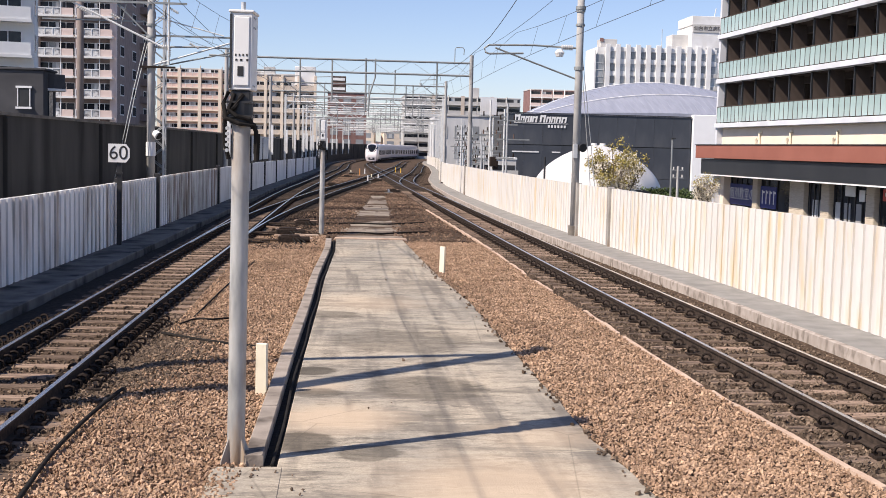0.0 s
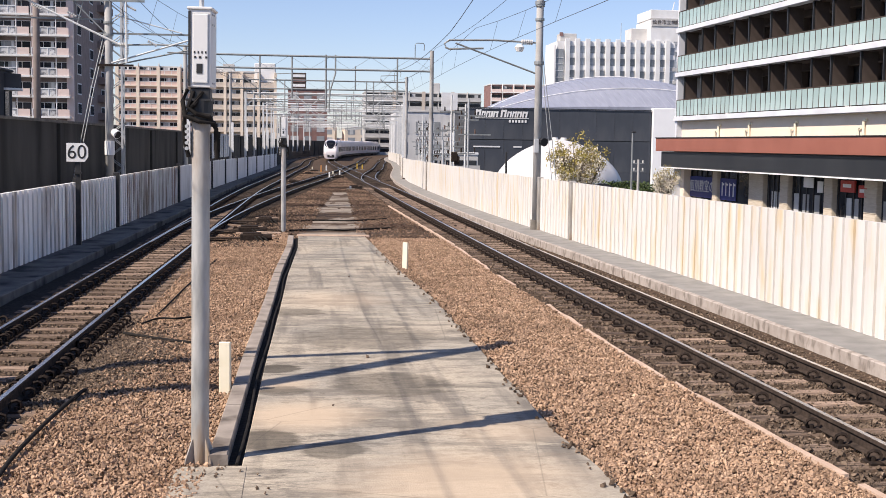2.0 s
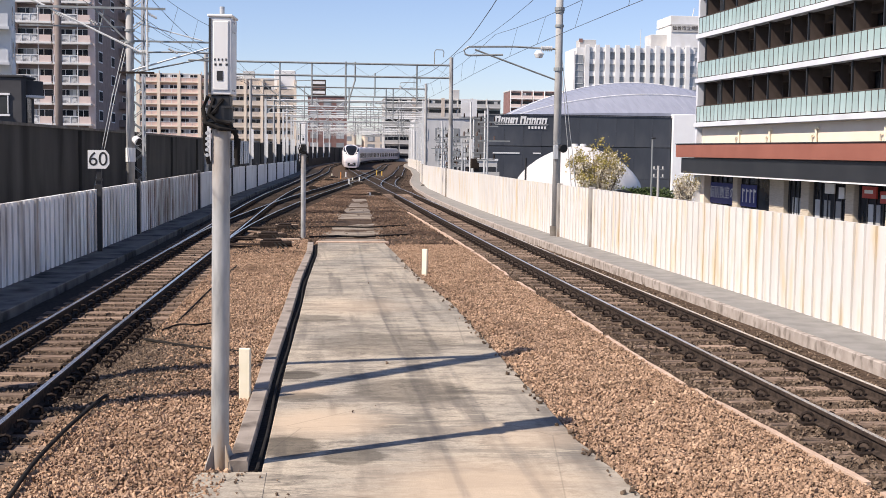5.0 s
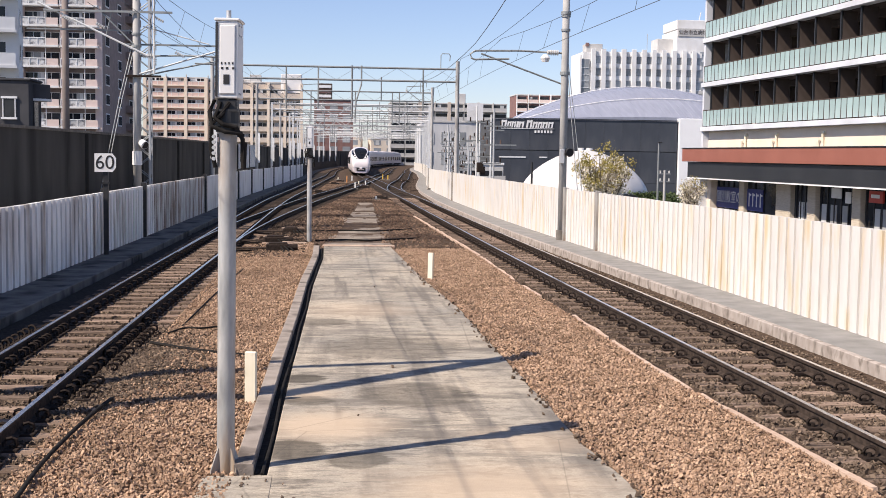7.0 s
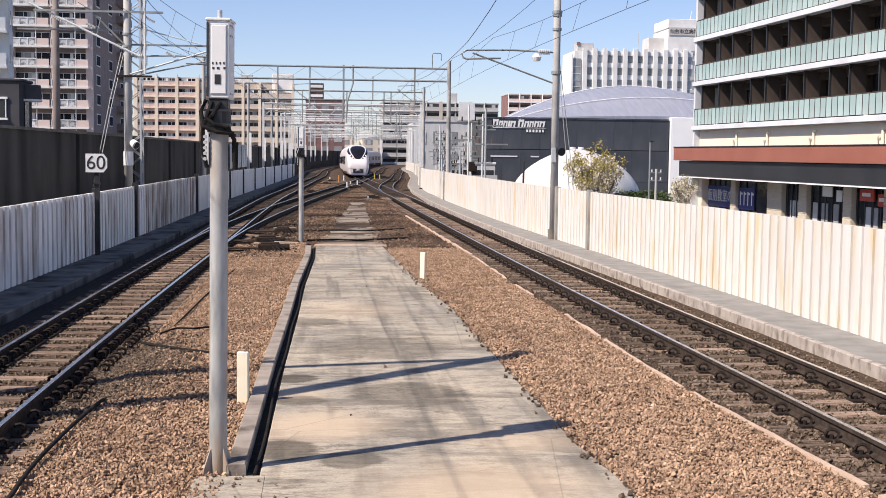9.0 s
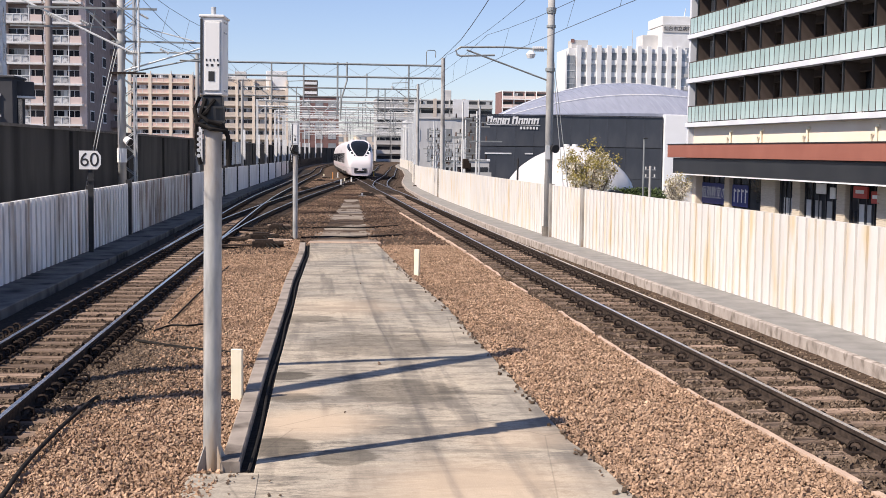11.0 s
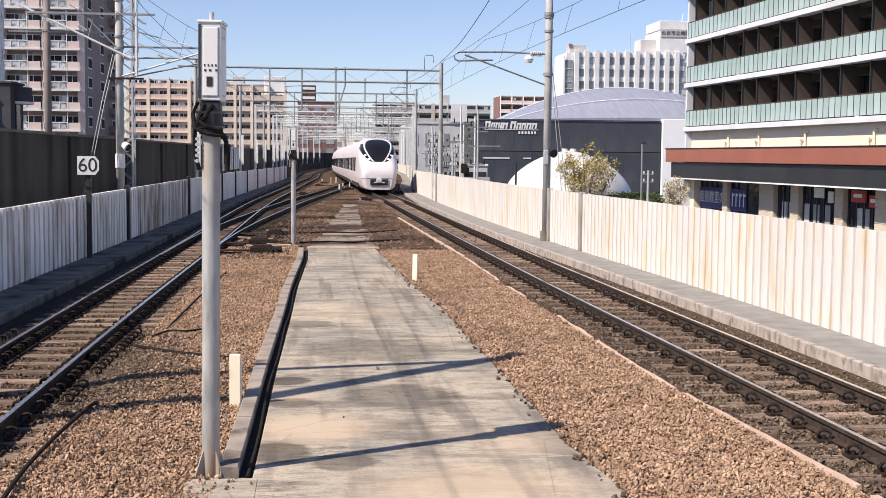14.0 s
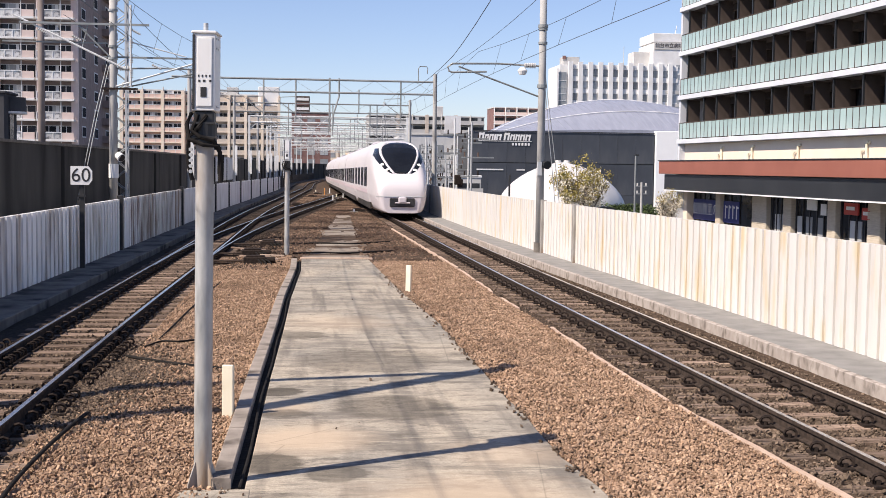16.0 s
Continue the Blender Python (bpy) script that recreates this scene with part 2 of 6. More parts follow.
class Build:
    """Gathers boxes, tubes and sweeps into one mesh."""

    def __init__(self):
        self.v, self.f, self.s = [], [], False

    def add(self, vs, fs):
        o = len(self.v)
        self.v += [tuple(p) for p in vs]
        self.f += [tuple(i + o for i in f) for f in fs]
        return self

    def box(self, c, s, m=None, taper=1.0):
        x, y, z = s[0] / 2, s[1] / 2, s[2] / 2
        vs = [Vector((a * x * (taper if d > 0 else 1), b * y * (taper if d > 0 else 1), d * z)) for d in (-1, 1) for a, b in ((-1, -1), (1, -1), (1, 1), (-1, 1))]
        vs = [(m @ p if m else p) + Vector(c) for p in vs]
        return self.add(vs, [(3, 2, 1, 0), (4, 5, 6, 7), (0, 1, 5, 4), (1, 2, 6, 5), (2, 3, 7, 6), (3, 0, 4, 7)])

    def rbox(self, c, s, r=0.01):
        """A box with chamfered edges, standing upright."""
        x, y, z = s[0] / 2, s[1] / 2, s[2] / 2
        ring = [(-x + r, -y), (x - r, -y), (x, -y + r), (x, y - r), (x - r, y), (-x + r, y), (-x, y - r), (-x, -y + r)]
        vs = []
        for h, k in ((-z, r), (-z + r, 0), (z - r, 0), (z, r)):
            for a, b in ring:
                vs.append((c[0] + a * (1 - k / x), c[1] + b * (1 - k / y), c[2] + h))
        fs = [tuple(range(7, -1, -1)), tuple(range(24, 32))]
        for j in range(3):
            for i in range(8):
                fs.append((j * 8 + i, j * 8 + (i + 1) % 8, j * 8 + 8 + (i + 1) % 8, j * 8 + 8 + i))
        return self.add(vs, fs)

    def tube(self, p, q, r, r2=None, n=8, cap=True):
        p, q = Vector(p), Vector(q)
        r2 = r if r2 is None else r2
        w = (q - p).normalized()
        u = w.orthogonal().normalized()
        k = w.cross(u)
        vs = [c + (u * math.cos(a) + k * math.sin(a)) * rr for c, rr in ((p, r), (q, r2)) for a in [2 * math.pi * i / n for i in range(n)]]
        fs = [(i, (i + 1) % n, n + (i + 1) % n, n + i) for i in range(n)]
        if cap:
            fs += [tuple(range(n - 1, -1, -1)), tuple(range(n, 2 * n))]
        return self.add(vs, fs)

    def line(self, pts, r, n=6):
        """A round cable through points."""
        pts = [Vector(p) for p in pts]
        vs, fs = [], []
        for i, p in enumerate(pts):
            w = (pts[min(i + 1, len(pts) - 1)] - pts[max(i - 1, 0)]).normalized()
            u = w.cross(Vector((0.31, 0.17, 0.93))).normalized()
            k = w.cross(u)
            vs += [p + (u * math.cos(a) + k * math.sin(a)) * r for a in [2 * math.pi * j / n for j in range(n)]]
        for i in range(len(pts) - 1):
            fs += [(i * n + j, i * n + (j + 1) % n, i * n + n + (j + 1) % n, i * n + n + j) for j in range(n)]
        fs += [tuple(range(n - 1, -1, -1)), tuple(range((len(pts) - 1) * n, len(pts) * n))]
        return self.add(vs, fs)

    def sweep(self, pts, prof, closed=True):
        """A profile of (across, up) swept along (x, y, z) points, across to the right of the way."""
        n, vs, fs = len(prof), [], []
        for i, p in enumerate(pts):
            a, b = pts[max(i - 1, 0)], pts[min(i + 1, len(pts) - 1)]
            d = Vector((b[0] - a[0], b[1] - a[1], 0)).normalized()
            vs += [(p[0] + d.y * u, p[1] - d.x * u, p[2] + h) for u, h in prof]
        for i in range(len(pts) - 1):
            for j in range(n if closed else n - 1):
                k = (j + 1) % n
                fs.append((i * n + k, i * n + j, i * n + n + j, i * n + n + k))
        if closed:
            fs += [tuple(range(n)), tuple(range(len(pts) * n - 1, (len(pts) - 1) * n - 1, -1))]
        return self.add(vs, fs)

    def mesh(self, name, material, smooth=False):
        me = bpy.data.meshes.new(name)
        me.from_pydata(self.v, [], self.f)
        me.materials.append(material)
        if smooth:
            me.shade_smooth()
        me.update()
        return me


def part(name, b, material, parent=None, label="", smooth=False):
    me = b.mesh(name, material, smooth) if isinstance(b, Build) else b
    ob = new(name, me)
    if parent:
        ob.parent = parent
    if label:
        tagged(ob, label)
    return ob


def thing(name, label, category, at=(0, 0, 0), group="", kind="", rz=0.0):
    ob = new(name)
    ob.empty_display_size = 0.2
    ob.matrix_basis = pose(*at, 0, 0, rz)
    return tagged(ob, label, category, group, kind)


def solid(name, b, material, label, category, group="", kind="", at=None, smooth=False):
    ob = part(name, b, material, None, "", smooth)
    if at:
        ob.matrix_basis = pose(*at)
    return tagged(ob, label, category, group, kind)


def smooth_line(points, step=1.0, blur=6.0):
    """x as a soft function of y through (y, x) points; returns (y, x) arrays."""
    ys = np.arange(points[0][0], points[-1][0] + step / 2, step)
    xs = np.interp(ys, [p[0] for p in points], [p[1] for p in points])
    k = int(3 * blur / step)
    w = np.exp(-0.5 * (np.arange(-k, k + 1) * step / blur) ** 2)
    pad = np.concatenate([xs[0] + (xs[1] - xs[0]) * np.arange(-k, 0), xs, xs[-1] + (xs[-1] - xs[-2]) * np.arange(1, k + 1)])
    return ys, np.convolve(pad, w / w.sum(), "valid")


def bend(y, x, start=150.0):
    """The far curve to the right that the whole line eases into."""
    e = min(max(0.0, y - start), 350.0)
    return x + 1.5e-6 * e ** 3


def drop(y):
    """The gentle fall of the line beyond the near stretch."""
    e = min(max(0.0, y - 62.0), 190.0)
    return -0.0042 * e * min(1.0, e / 20.0)


# ---- the line: centre lines as (y, x) ----
LINES = {
    "right": smooth_line([(-14, 6.1), (0, 5.88), (10, 5.65), (15.5, 5.50), (22.5, 5.34), (31, 5.23), (46, 5.09), (70, 4.90), (95, 4.88), (120, 4.9), (150, 4.86), (420, 4.85)]),
    "left": smooth_line([(-14, -3.58), (10, -3.52), (20, -3.47), (25, -3.36), (31, -3.22), (40, -3.10), (50, -3.02), (64, -2.75), (91, -1.95), (124, -0.9), (160, 0.35), (190, 0.65), (420, 0.65)]),
    "crossover": smooth_line([(31, -3.22), (38, -3.10), (47, -2.58), (59, -1.62), (78, 0.05), (92, 1.3), (124, 4.05), (134, 4.75), (150, 5.95), (200, 9.6), (240, 11.2), (330, 12.0)], blur=3.0),
    "branch": smooth_line([(86, 5.02), (92, 5.08), (98, 5.4), (110, 6.2), (142, 8.95), (168, 10.8), (215, 14.0), (330, 17.5)], blur=3.0),
}


def line_x(key, y):
    ys, xs = LINES[key]
    return bend(y, float(np.interp(y, ys, xs)))


def line_points(key, y0, y1, z=0.0, side=0.0, near=1.0, far=3.0):
    pts, y = [], y0
    while y < y1 + 1e-6:
        a, b = line_x(key, y - 0.5), line_x(key, y + 0.5)
        d = Vector((b - a, 1.0)).normalized()
        pts.append((line_x(key, y) + d.y * side, y - d.x * side, z + drop(y)))
        y += near if y < 60 else far
    return pts


BAR_R = smooth_line([(-14, 7.95), (12, 7.93), (18, 7.87), (30, 7.48), (40, 7.12), (50, 6.98), (66, 6.98), (85, 7.55), (106, 8.75), (150, 12.4), (200, 15.6), (230, 16.6), (420, 17.5)], blur=3.0)
BAR_L = smooth_line([(-14, -6.3), (14, -5.95), (24, -5.70), (36, -5.44), (56, -5.05), (85, -4.54), (149, -3.1), (200, -3.0), (420, -3.0)], blur=5.0)


def bar_x(bar, y):
    return bend(y, float(np.interp(y, bar[0], bar[1])))


def bar_points(bar, y0, y1, side, z=0.0, step=2.0, level=False):
    return [(bar_x(bar, y) + side, y, z if level else z + drop(y)) for y in np.arange(y0, y1 + 0.01, step)]


# town ground, one sheet to the horizon
gb = Build()
gb.add([(-3000, -300, -7.0), (3000, -300, -7.0), (3000, 4500, -7.0), (-3000, 4500, -7.0)], [(0, 1, 2, 3)])
solid("ground", gb, GROUNDM, "grey town ground below the railway", "ground", kind="structure")

# raised street level on both sides of the line
for nm, c, s in (("street_deck_right", (43, 74, -4.8), (66, 108, 4.4)), ("street_deck_left", (-37, 77, -4.8), (54, 114, 4.4))):
    solid(nm, Build().rbox(c, s, 0.2), GROUNDM, "grey paved street level beside the raised railway", "pavement", kind="structure")

# railway deck: ballast sheet between the barriers
rng = np.random.default_rng(4)


def bed_z(x, y):
    z = -0.155 + 0.012 * noise.noise((x * 0.9, y * 0.9, 3.0)) + 0.010 * noise.noise((x * 4, y * 4, 9.0))
    if y > 36 and 0.0 < x - line_x("left", y) and x < line_x("right", y) - 1.6:
        z += 0.03
    low = 0.0
    for key in ("right", "left", "crossover", "branch"):
        if y >= LINES[key][0][0]:
            d = abs(x - line_x(key, y))
            if d < 1.35:
                low = max(low, min(1.0, (1.35 - d) / 0.3))
    z += (-0.20 - z) * low if y > 36 else -0.045 * low
    return z + drop(y)


db = Build()
ys = list(np.arange(-14, 40, 0.4)) + list(np.arange(40, 130, 2.0)) + list(np.arange(130, 482, 6.0))
nx = 44
for y in ys:
    a, b = bar_x(BAR_L, y) - 0.1, bar_x(BAR_R, y) + 0.1
    for i in range(nx):
        x = a + (b - a) * i / (nx - 1)
        db.v.append((x, y, bed_z(x, y)))
for j in range(len(ys) - 1):
    for i in range(nx - 1):
        k = j * nx + i
        db.f.append((k, k + 1, k + nx + 1, k + nx))
solid("trackbed", db, BALLAST, "brown stone ballast bed between the railway tracks", "ballast", kind="structure", smooth=True)

# soiled strip between the left walkway and its track, the walls' shade coloured in
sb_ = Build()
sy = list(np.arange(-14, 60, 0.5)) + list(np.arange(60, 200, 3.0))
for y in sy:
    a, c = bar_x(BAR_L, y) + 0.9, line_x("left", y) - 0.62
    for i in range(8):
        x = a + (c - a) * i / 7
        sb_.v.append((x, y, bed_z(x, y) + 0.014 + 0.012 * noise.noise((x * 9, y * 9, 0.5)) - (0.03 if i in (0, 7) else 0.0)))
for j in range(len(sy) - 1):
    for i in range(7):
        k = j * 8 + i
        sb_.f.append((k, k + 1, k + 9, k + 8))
solid("soiled_bed", sb_, SOILSHADE, "black oil-soiled ballast strip with shade in its colour beside the left track", "ballast", kind="structure", smooth=True)

# deck flanks down to the ground
for bar, side, nm in ((BAR_R, 0.3, "deck_wall_right"), (BAR_L, -0.3, "deck_wall_left")):
    wb = Build().sweep(bar_points(bar, -14, 480, side, 0, 4.0), [(-0.15, -7.0), (0.15, -7.0), (0.15, -0.02), (-0.15, -0.02)])
    solid(nm, wb, CONC, "plain concrete flank of the raised railway deck", "wall", kind="structure")

STAINL = mat("rust_stained_barrier", (0.56, 0.54, 0.52), (0.74, 0.73, 0.71), 2.0, 0.65, c3=(0.26, 0.19, 0.15), s3=1.6, cut3=(0.44, 0.62), stretch=(1.0, 1.4, 0.35), vary=0.08, space="World")
# stained walkway concrete, darkened in colour to add to the barrier's shade
DUSKC = mat("shade_dark_walkway", (0.120, 0.113, 0.103), (0.20, 0.188, 0.172), 2.2, 0.92, bump=0.25, bscale=50, c3=(0.045, 0.042, 0.038), s3=1.2, cut3=(0.5, 0.66), space="World")
FLATW = mat("pale_flat_panel", (0.70, 0.705, 0.71), (0.80, 0.80, 0.80), 1.2, 0.6, c3=(0.48, 0.46, 0.44), s3=0.9, cut3=(0.52, 0.72), stretch=(1, 1, 0.4), vary=0.06, space="World")

# walkways along the barriers
wk = Build().sweep(bar_points(BAR_R, -14, 480, -0.49), [(-0.44, -0.32), (0.52, -0.32), (0.52, 0.0), (-0.44, 0.0)])
walk_r = solid("walkway_right", wk, TOPC, "grey concrete cable-duct walkway beside the white barrier", "walkway", kind="structure")
kb = Build().sweep(bar_points(BAR_R, -14, 480, -0.97), [(-0.05, -0.30), (0.035, -0.30), (0.035, 0.012), (-0.035, 0.012), (-0.05, -0.002)])
part("kerb", kb, KERBC, walk_r, "pale stained concrete kerb")
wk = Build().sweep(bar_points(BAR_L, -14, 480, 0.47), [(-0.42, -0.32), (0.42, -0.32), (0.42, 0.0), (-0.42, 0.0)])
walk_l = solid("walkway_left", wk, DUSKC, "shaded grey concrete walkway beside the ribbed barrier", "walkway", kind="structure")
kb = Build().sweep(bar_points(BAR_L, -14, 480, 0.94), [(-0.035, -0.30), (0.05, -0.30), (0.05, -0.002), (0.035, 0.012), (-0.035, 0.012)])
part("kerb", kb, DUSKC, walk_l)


def ribbed(pitch, n, depth, height, foot, flip, thick=0.03, gap=0.17):
    """A ribbed sheet panel along +y; its ribs stand out towards flip * x."""
    b = Build()
    prof = []
    for i in range(n):
        o = i * pitch
        prof += [(0.0, o), (0.0, o + pitch * gap), (depth, o + pitch * (gap + 0.02)), (depth * 1.15, o + pitch * (0.5 + gap / 2)), (depth, o + pitch * 0.97)]
    prof.append((0.0, n * pitch))
    vs, fs = [], []
    m = len(prof)
    for back in (0, 1):
        for z in (foot, height):
            vs += [(flip * (d if not back else -thick), y, z) for d, y in prof]
    for i in range(m - 1):
        fs.append((i, i + 1, m + i + 1, m + i) if flip > 0 else (i + 1, i, m + i, m + i + 1))
        fs.append((m + i, m + i + 1, 3 * m + i + 1, 3 * m + i))
        fs.append((2 * m + i + 1, 2 * m + i, 3 * m + i, 3 * m + i + 1))
        fs.append((i, i + 1, 2 * m + i + 1, 2 * m + i))
    fs += [(0, m, 3 * m, 2 * m), (m - 1, 3 * m - 1, 4 * m - 1, 2 * m - 1)]
    return b.add(vs, fs)


# grey colour standing in for the shade between the barrier ribs
GAPSHADE = mat("rib_gap_shade", (0.20, 0.20, 0.205), (0.28, 0.28, 0.28), 3, 0.8)


def barrier(bar, name, label, pan, length, material, post_ys, post_mat, y0, y1, side):
    root = thing(name, label, "noise barrier", kind="structure")
    me = pan.mesh("panel", material)
    # left barrier only: recess faces are coloured with that gap shade
    if side < 0:
        me.materials.append(GAPSHADE)
        for k, f in enumerate(me.polygons):
            if k % 4 == 0 and (k // 4) % 5 == 0:
                f.material_index = 1
    flat = Build().rbox((0.03, length / 2, 0.74), (0.05, length - 0.03, 1.50), 0.008).mesh("panel", FLATW)
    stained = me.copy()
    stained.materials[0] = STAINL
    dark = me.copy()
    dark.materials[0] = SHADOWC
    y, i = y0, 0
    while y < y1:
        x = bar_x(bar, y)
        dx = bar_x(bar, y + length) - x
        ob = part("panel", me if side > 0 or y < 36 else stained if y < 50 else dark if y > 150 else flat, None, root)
        ob.matrix_basis = pose(x, y, drop(y), rng.normal(0, 0.12), 0, -math.degrees(math.atan2(dx, length)))
        y += length / math.hypot(1, dx / length)
    pb = Build().rbox((0, 0, 0.79), (0.16, 0.20, 1.64), 0.012).mesh("post", post_mat)
    for y in post_ys:
        ob = part("post", pb, None, root)
        ob.matrix_basis = pose(bar_x(bar, y) - side * 0.06, y, drop(y))
    return root


WORNPOST = mat("weathered_post", (0.25, 0.235, 0.215), (0.40, 0.385, 0.36), 4, 0.85, bump=0.2, c3=(0.20, 0.13, 0.08), s3=2.0, cut3=(0.48, 0.64), stretch=(1, 1, 0.4))
barrier(BAR_R, "wall_right", "white-painted ribbed noise barrier with rust streaks along the track", ribbed(0.34, 6, 0.065, 1.57, 0.0, -1), 2.04, BARR,
        [32.2, 36.0, 67.0] + [98 + 31 * i for i in range(4)], WORNPOST, 4.0, 300.0, 1)
barrier(BAR_L, "wall_left", "grey ribbed steel noise barrier in shade along the track", ribbed(0.4, 5, 0.07, 1.5, 0.0, 1, gap=0.30), 2.0, BARL,
        [30.6, 36.2, 51, 66, 75, 85] + [96 + 12 * i for i in range(9)], BLACK, 8.0, 300.0, -1)

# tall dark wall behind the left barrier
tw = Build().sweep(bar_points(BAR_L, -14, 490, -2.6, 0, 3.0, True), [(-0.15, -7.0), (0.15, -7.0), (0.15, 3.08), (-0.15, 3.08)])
tall = solid("wall_tall", tw, SHADOWC, "tall stained concrete wall, its shade coloured in dark, behind the ribbed barrier", "wall", kind="structure")
cp = Build().sweep(bar_points(BAR_L, -14, 490, -2.6, 0, 3.0, True), [(-0.20, 3.08), (0.20, 3.08), (0.20, 3.16), (-0.20, 3.16)])
part("coping", cp, CONC, tall)
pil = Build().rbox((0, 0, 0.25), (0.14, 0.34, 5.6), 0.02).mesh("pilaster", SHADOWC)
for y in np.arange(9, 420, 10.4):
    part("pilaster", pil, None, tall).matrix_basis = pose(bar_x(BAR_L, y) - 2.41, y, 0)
pale = Build().rbox((0, 0, 2.2), (0.06, 1.98, 1.9), 0.01).mesh("pale_panel", PALEC)
for i in range(9):
    y = 94 + i * 2.0
    part("pale_panel", pale, None, tall).matrix_basis = pose(bar_x(BAR_L, y) - 2.41, y, 0)

# ---- tracks ----
HEAD = [(-0.063, -0.153), (0.063, -0.153), (0.063, -0.142), (0.012, -0.126), (0.009, -0.048), (0.032, -0.038), (0.032, -0.006), (0.026, -0.002), (-0.026, -0.002), (-0.032, -0.006),
        (-0.032, -0.038), (-0.009, -0.048), (-0.012, -0.126), (-0.063, -0.142)]
RUNTOP = [(-0.026, -0.003), (0.026, -0.003), (0.026, 0.0), (-0.026, 0.0)]
SLEEP_ME = Build().rbox((0, 0, -0.245), (2.10, 0.21, 0.15), 0.014).mesh("sleeper", SLEEPER)


def clip(b, x, y, s):
    """A sprung rail clip on its plate, outside (s=1) or inside (s=-1) of a rail foot."""
    b.box((x + s * 0.11, y, -0.158), (0.15, 0.18, 0.025))
    ring = [(x + s * (0.115 - 0.058 * math.cos(a)), y - 0.03 + 0.06 * a / 5.2, -0.098 + 0.05 * math.sin(a)) for a in np.linspace(-0.5, 4.7, 8)]
    b.line(ring, 0.017, 5)
    b.tube((x + s * 0.115, y, -0.16), (x + s * 0.115, y, -0.11), 0.022, n=6)


def track(key, name, label, y0, y1, single_to, sink=0.0, s0=None, fast_to=0.0):
    root = thing(name, label, "railway track", kind="structure")
    for s in (-0.566, 0.566):
        r = part("rail", Build().sweep(line_points(key, y0, y1, -sink, s), HEAD), RAILSIDE, root)
        part("running_surface", Build().sweep(line_points(key, y0, y1, -sink, s), RUNTOP), RAILTOP, r, "polished bright rail head")
    rest, fast = Build(), Build()
    y = y0 if s0 is None else s0
    while y < min(y1, 260):
        y += 0.61
        m = pose(line_x(key, y) + rng.normal(0, 0.02), y + rng.normal(0, 0.012), drop(y) - sink, 0, 0, -math.degrees(line_x(key, y + 0.5) - line_x(key, y - 0.5)) + rng.normal(0, 0.5))
        if y < single_to:
            part("sleeper", SLEEP_ME, None, root).matrix_basis = m
        else:
            rest.box(m @ Vector((0, 0, -0.245)), (2.1, 0.21, 0.15), m.to_3x3())
        if y < fast_to:
            for rail in (-0.566, 0.566):
                for s in (-1, 1):
                    clip(fast, line_x(key, y) + rail, y, s)
    if rest.v:
        tagged(part("far_sleepers", rest, TIMBER, root), kind="stuff")
    if fast.v:
        tagged(part("rail_clips", fast, RUSTY, root, "rusty sprung rail clips"), kind="stuff")
    return root


TR = track("right", "track_right", "railway track with dark steel rails on worn wooden sleepers", -14, 470, 76, fast_to=70)
TL = track("left", "track_left", "railway track with dark steel rails beside the ribbed barrier", -14, 400, 50, fast_to=60)
track("crossover", "track_crossover", "crossover track running slantwise between the two main tracks", 31, 300, 0, 0.004, 37)
track("branch", "track_branch", "branch track that turns off to one side", 86, 300, 0, 0.004, 97)

# joint bars and extra clips at the rail joint of the left track
for s, y in ((0.566, 16.2), (-0.566, 16.9), (0.566, 19.3)):
    b = Build()
    for k in (-1, 1):
        b.box((line_x("left", y) + s + k * 0.035, y, -0.085), (0.03, 0.62, 0.075))
        for i in range(4):
            b.tube((line_x("left", y) + s + k * 0.03, y - 0.23 + i * 0.153, -0.085), (line_x("left", y) + s + k * 0.085, y - 0.23 + i * 0.153, -0.085), 0.02, n=6)
    part("fishplate", b, RUSTY, TL, "bolted rusty joint bar")
b = Build()
for i in range(18):
    y = 13.2 + i * 0.29
    for s in (-0.566, 0.566):
        for k in (-1.0, 1.0, math.copysign(1.9, s)):
            if rng.random() < 0.9:
                x = line_x("left", y) + s + (k - math.copysign(1, k)) * 0.22
                clip(b, x, y + rng.normal(0, 0.03), math.copysign(1, k))
tagged(part("joint_clips", b, RUSTY, TL, "rusty clips crowded round the rail joint"), kind="stuff")

# ---- concrete slab path ----
SLAB_R = [(-8, 2.8), (2, 2.72), (9, 2.53), (11, 2.40), (21, 2.30), (26, 2.06), (34.6, 1.84)]
CURB = [(-8, -0.8), (2, -0.76), (10, -0.665), (15.3, -0.60), (19.4, -0.52), (24.5, -0.45), (29, -0.32), (31, -0.27), (34.2, -0.27)]


def at(pts, y):
    return float(np.interp(y, [p[0] for p in pts], [p[1] for p in pts]))


path = thing("slab_path", "long weathered concrete slab path with cracks and stains", "concrete path", kind="structure")
cuts = [-8, -2.4, 3.0, 8.6, 14.3, 20.4, 26.9, 34.6]
for a, z in zip(cuts, cuts[1:]):
    ys = np.arange(a + 0.006, z, 0.22)
    ys = np.append(ys, z - 0.006)
    n = len(ys)
    vs, fs = [], []
    for y in ys:
        l, r = at(CURB, y) + 0.185, at(SLAB_R, y) + 0.03 * noise.noise((y * 1.7, 0, 0)) + 0.015 * noise.noise((y * 7, 5, 0))
        vs += [(l, y, -0.35), (l, y, -0.126), (l + 0.01, y, -0.12), (l + (r - l) * 0.5, y, -0.117), (r - 0.02, y, -0.12), (r, y, -0.135), (r, y, -0.35)]
    for i in range(n - 1):
        fs += [(i * 7 + j + 1, i * 7 + j, i * 7 + 7 + j, i * 7 + 8 + j) for j in range(6)]
    fs += [tuple(range(6, -1, -1)), tuple(range((n - 1) * 7, n * 7))]
    part("slab", Build().add(vs, fs), SLABM, path)
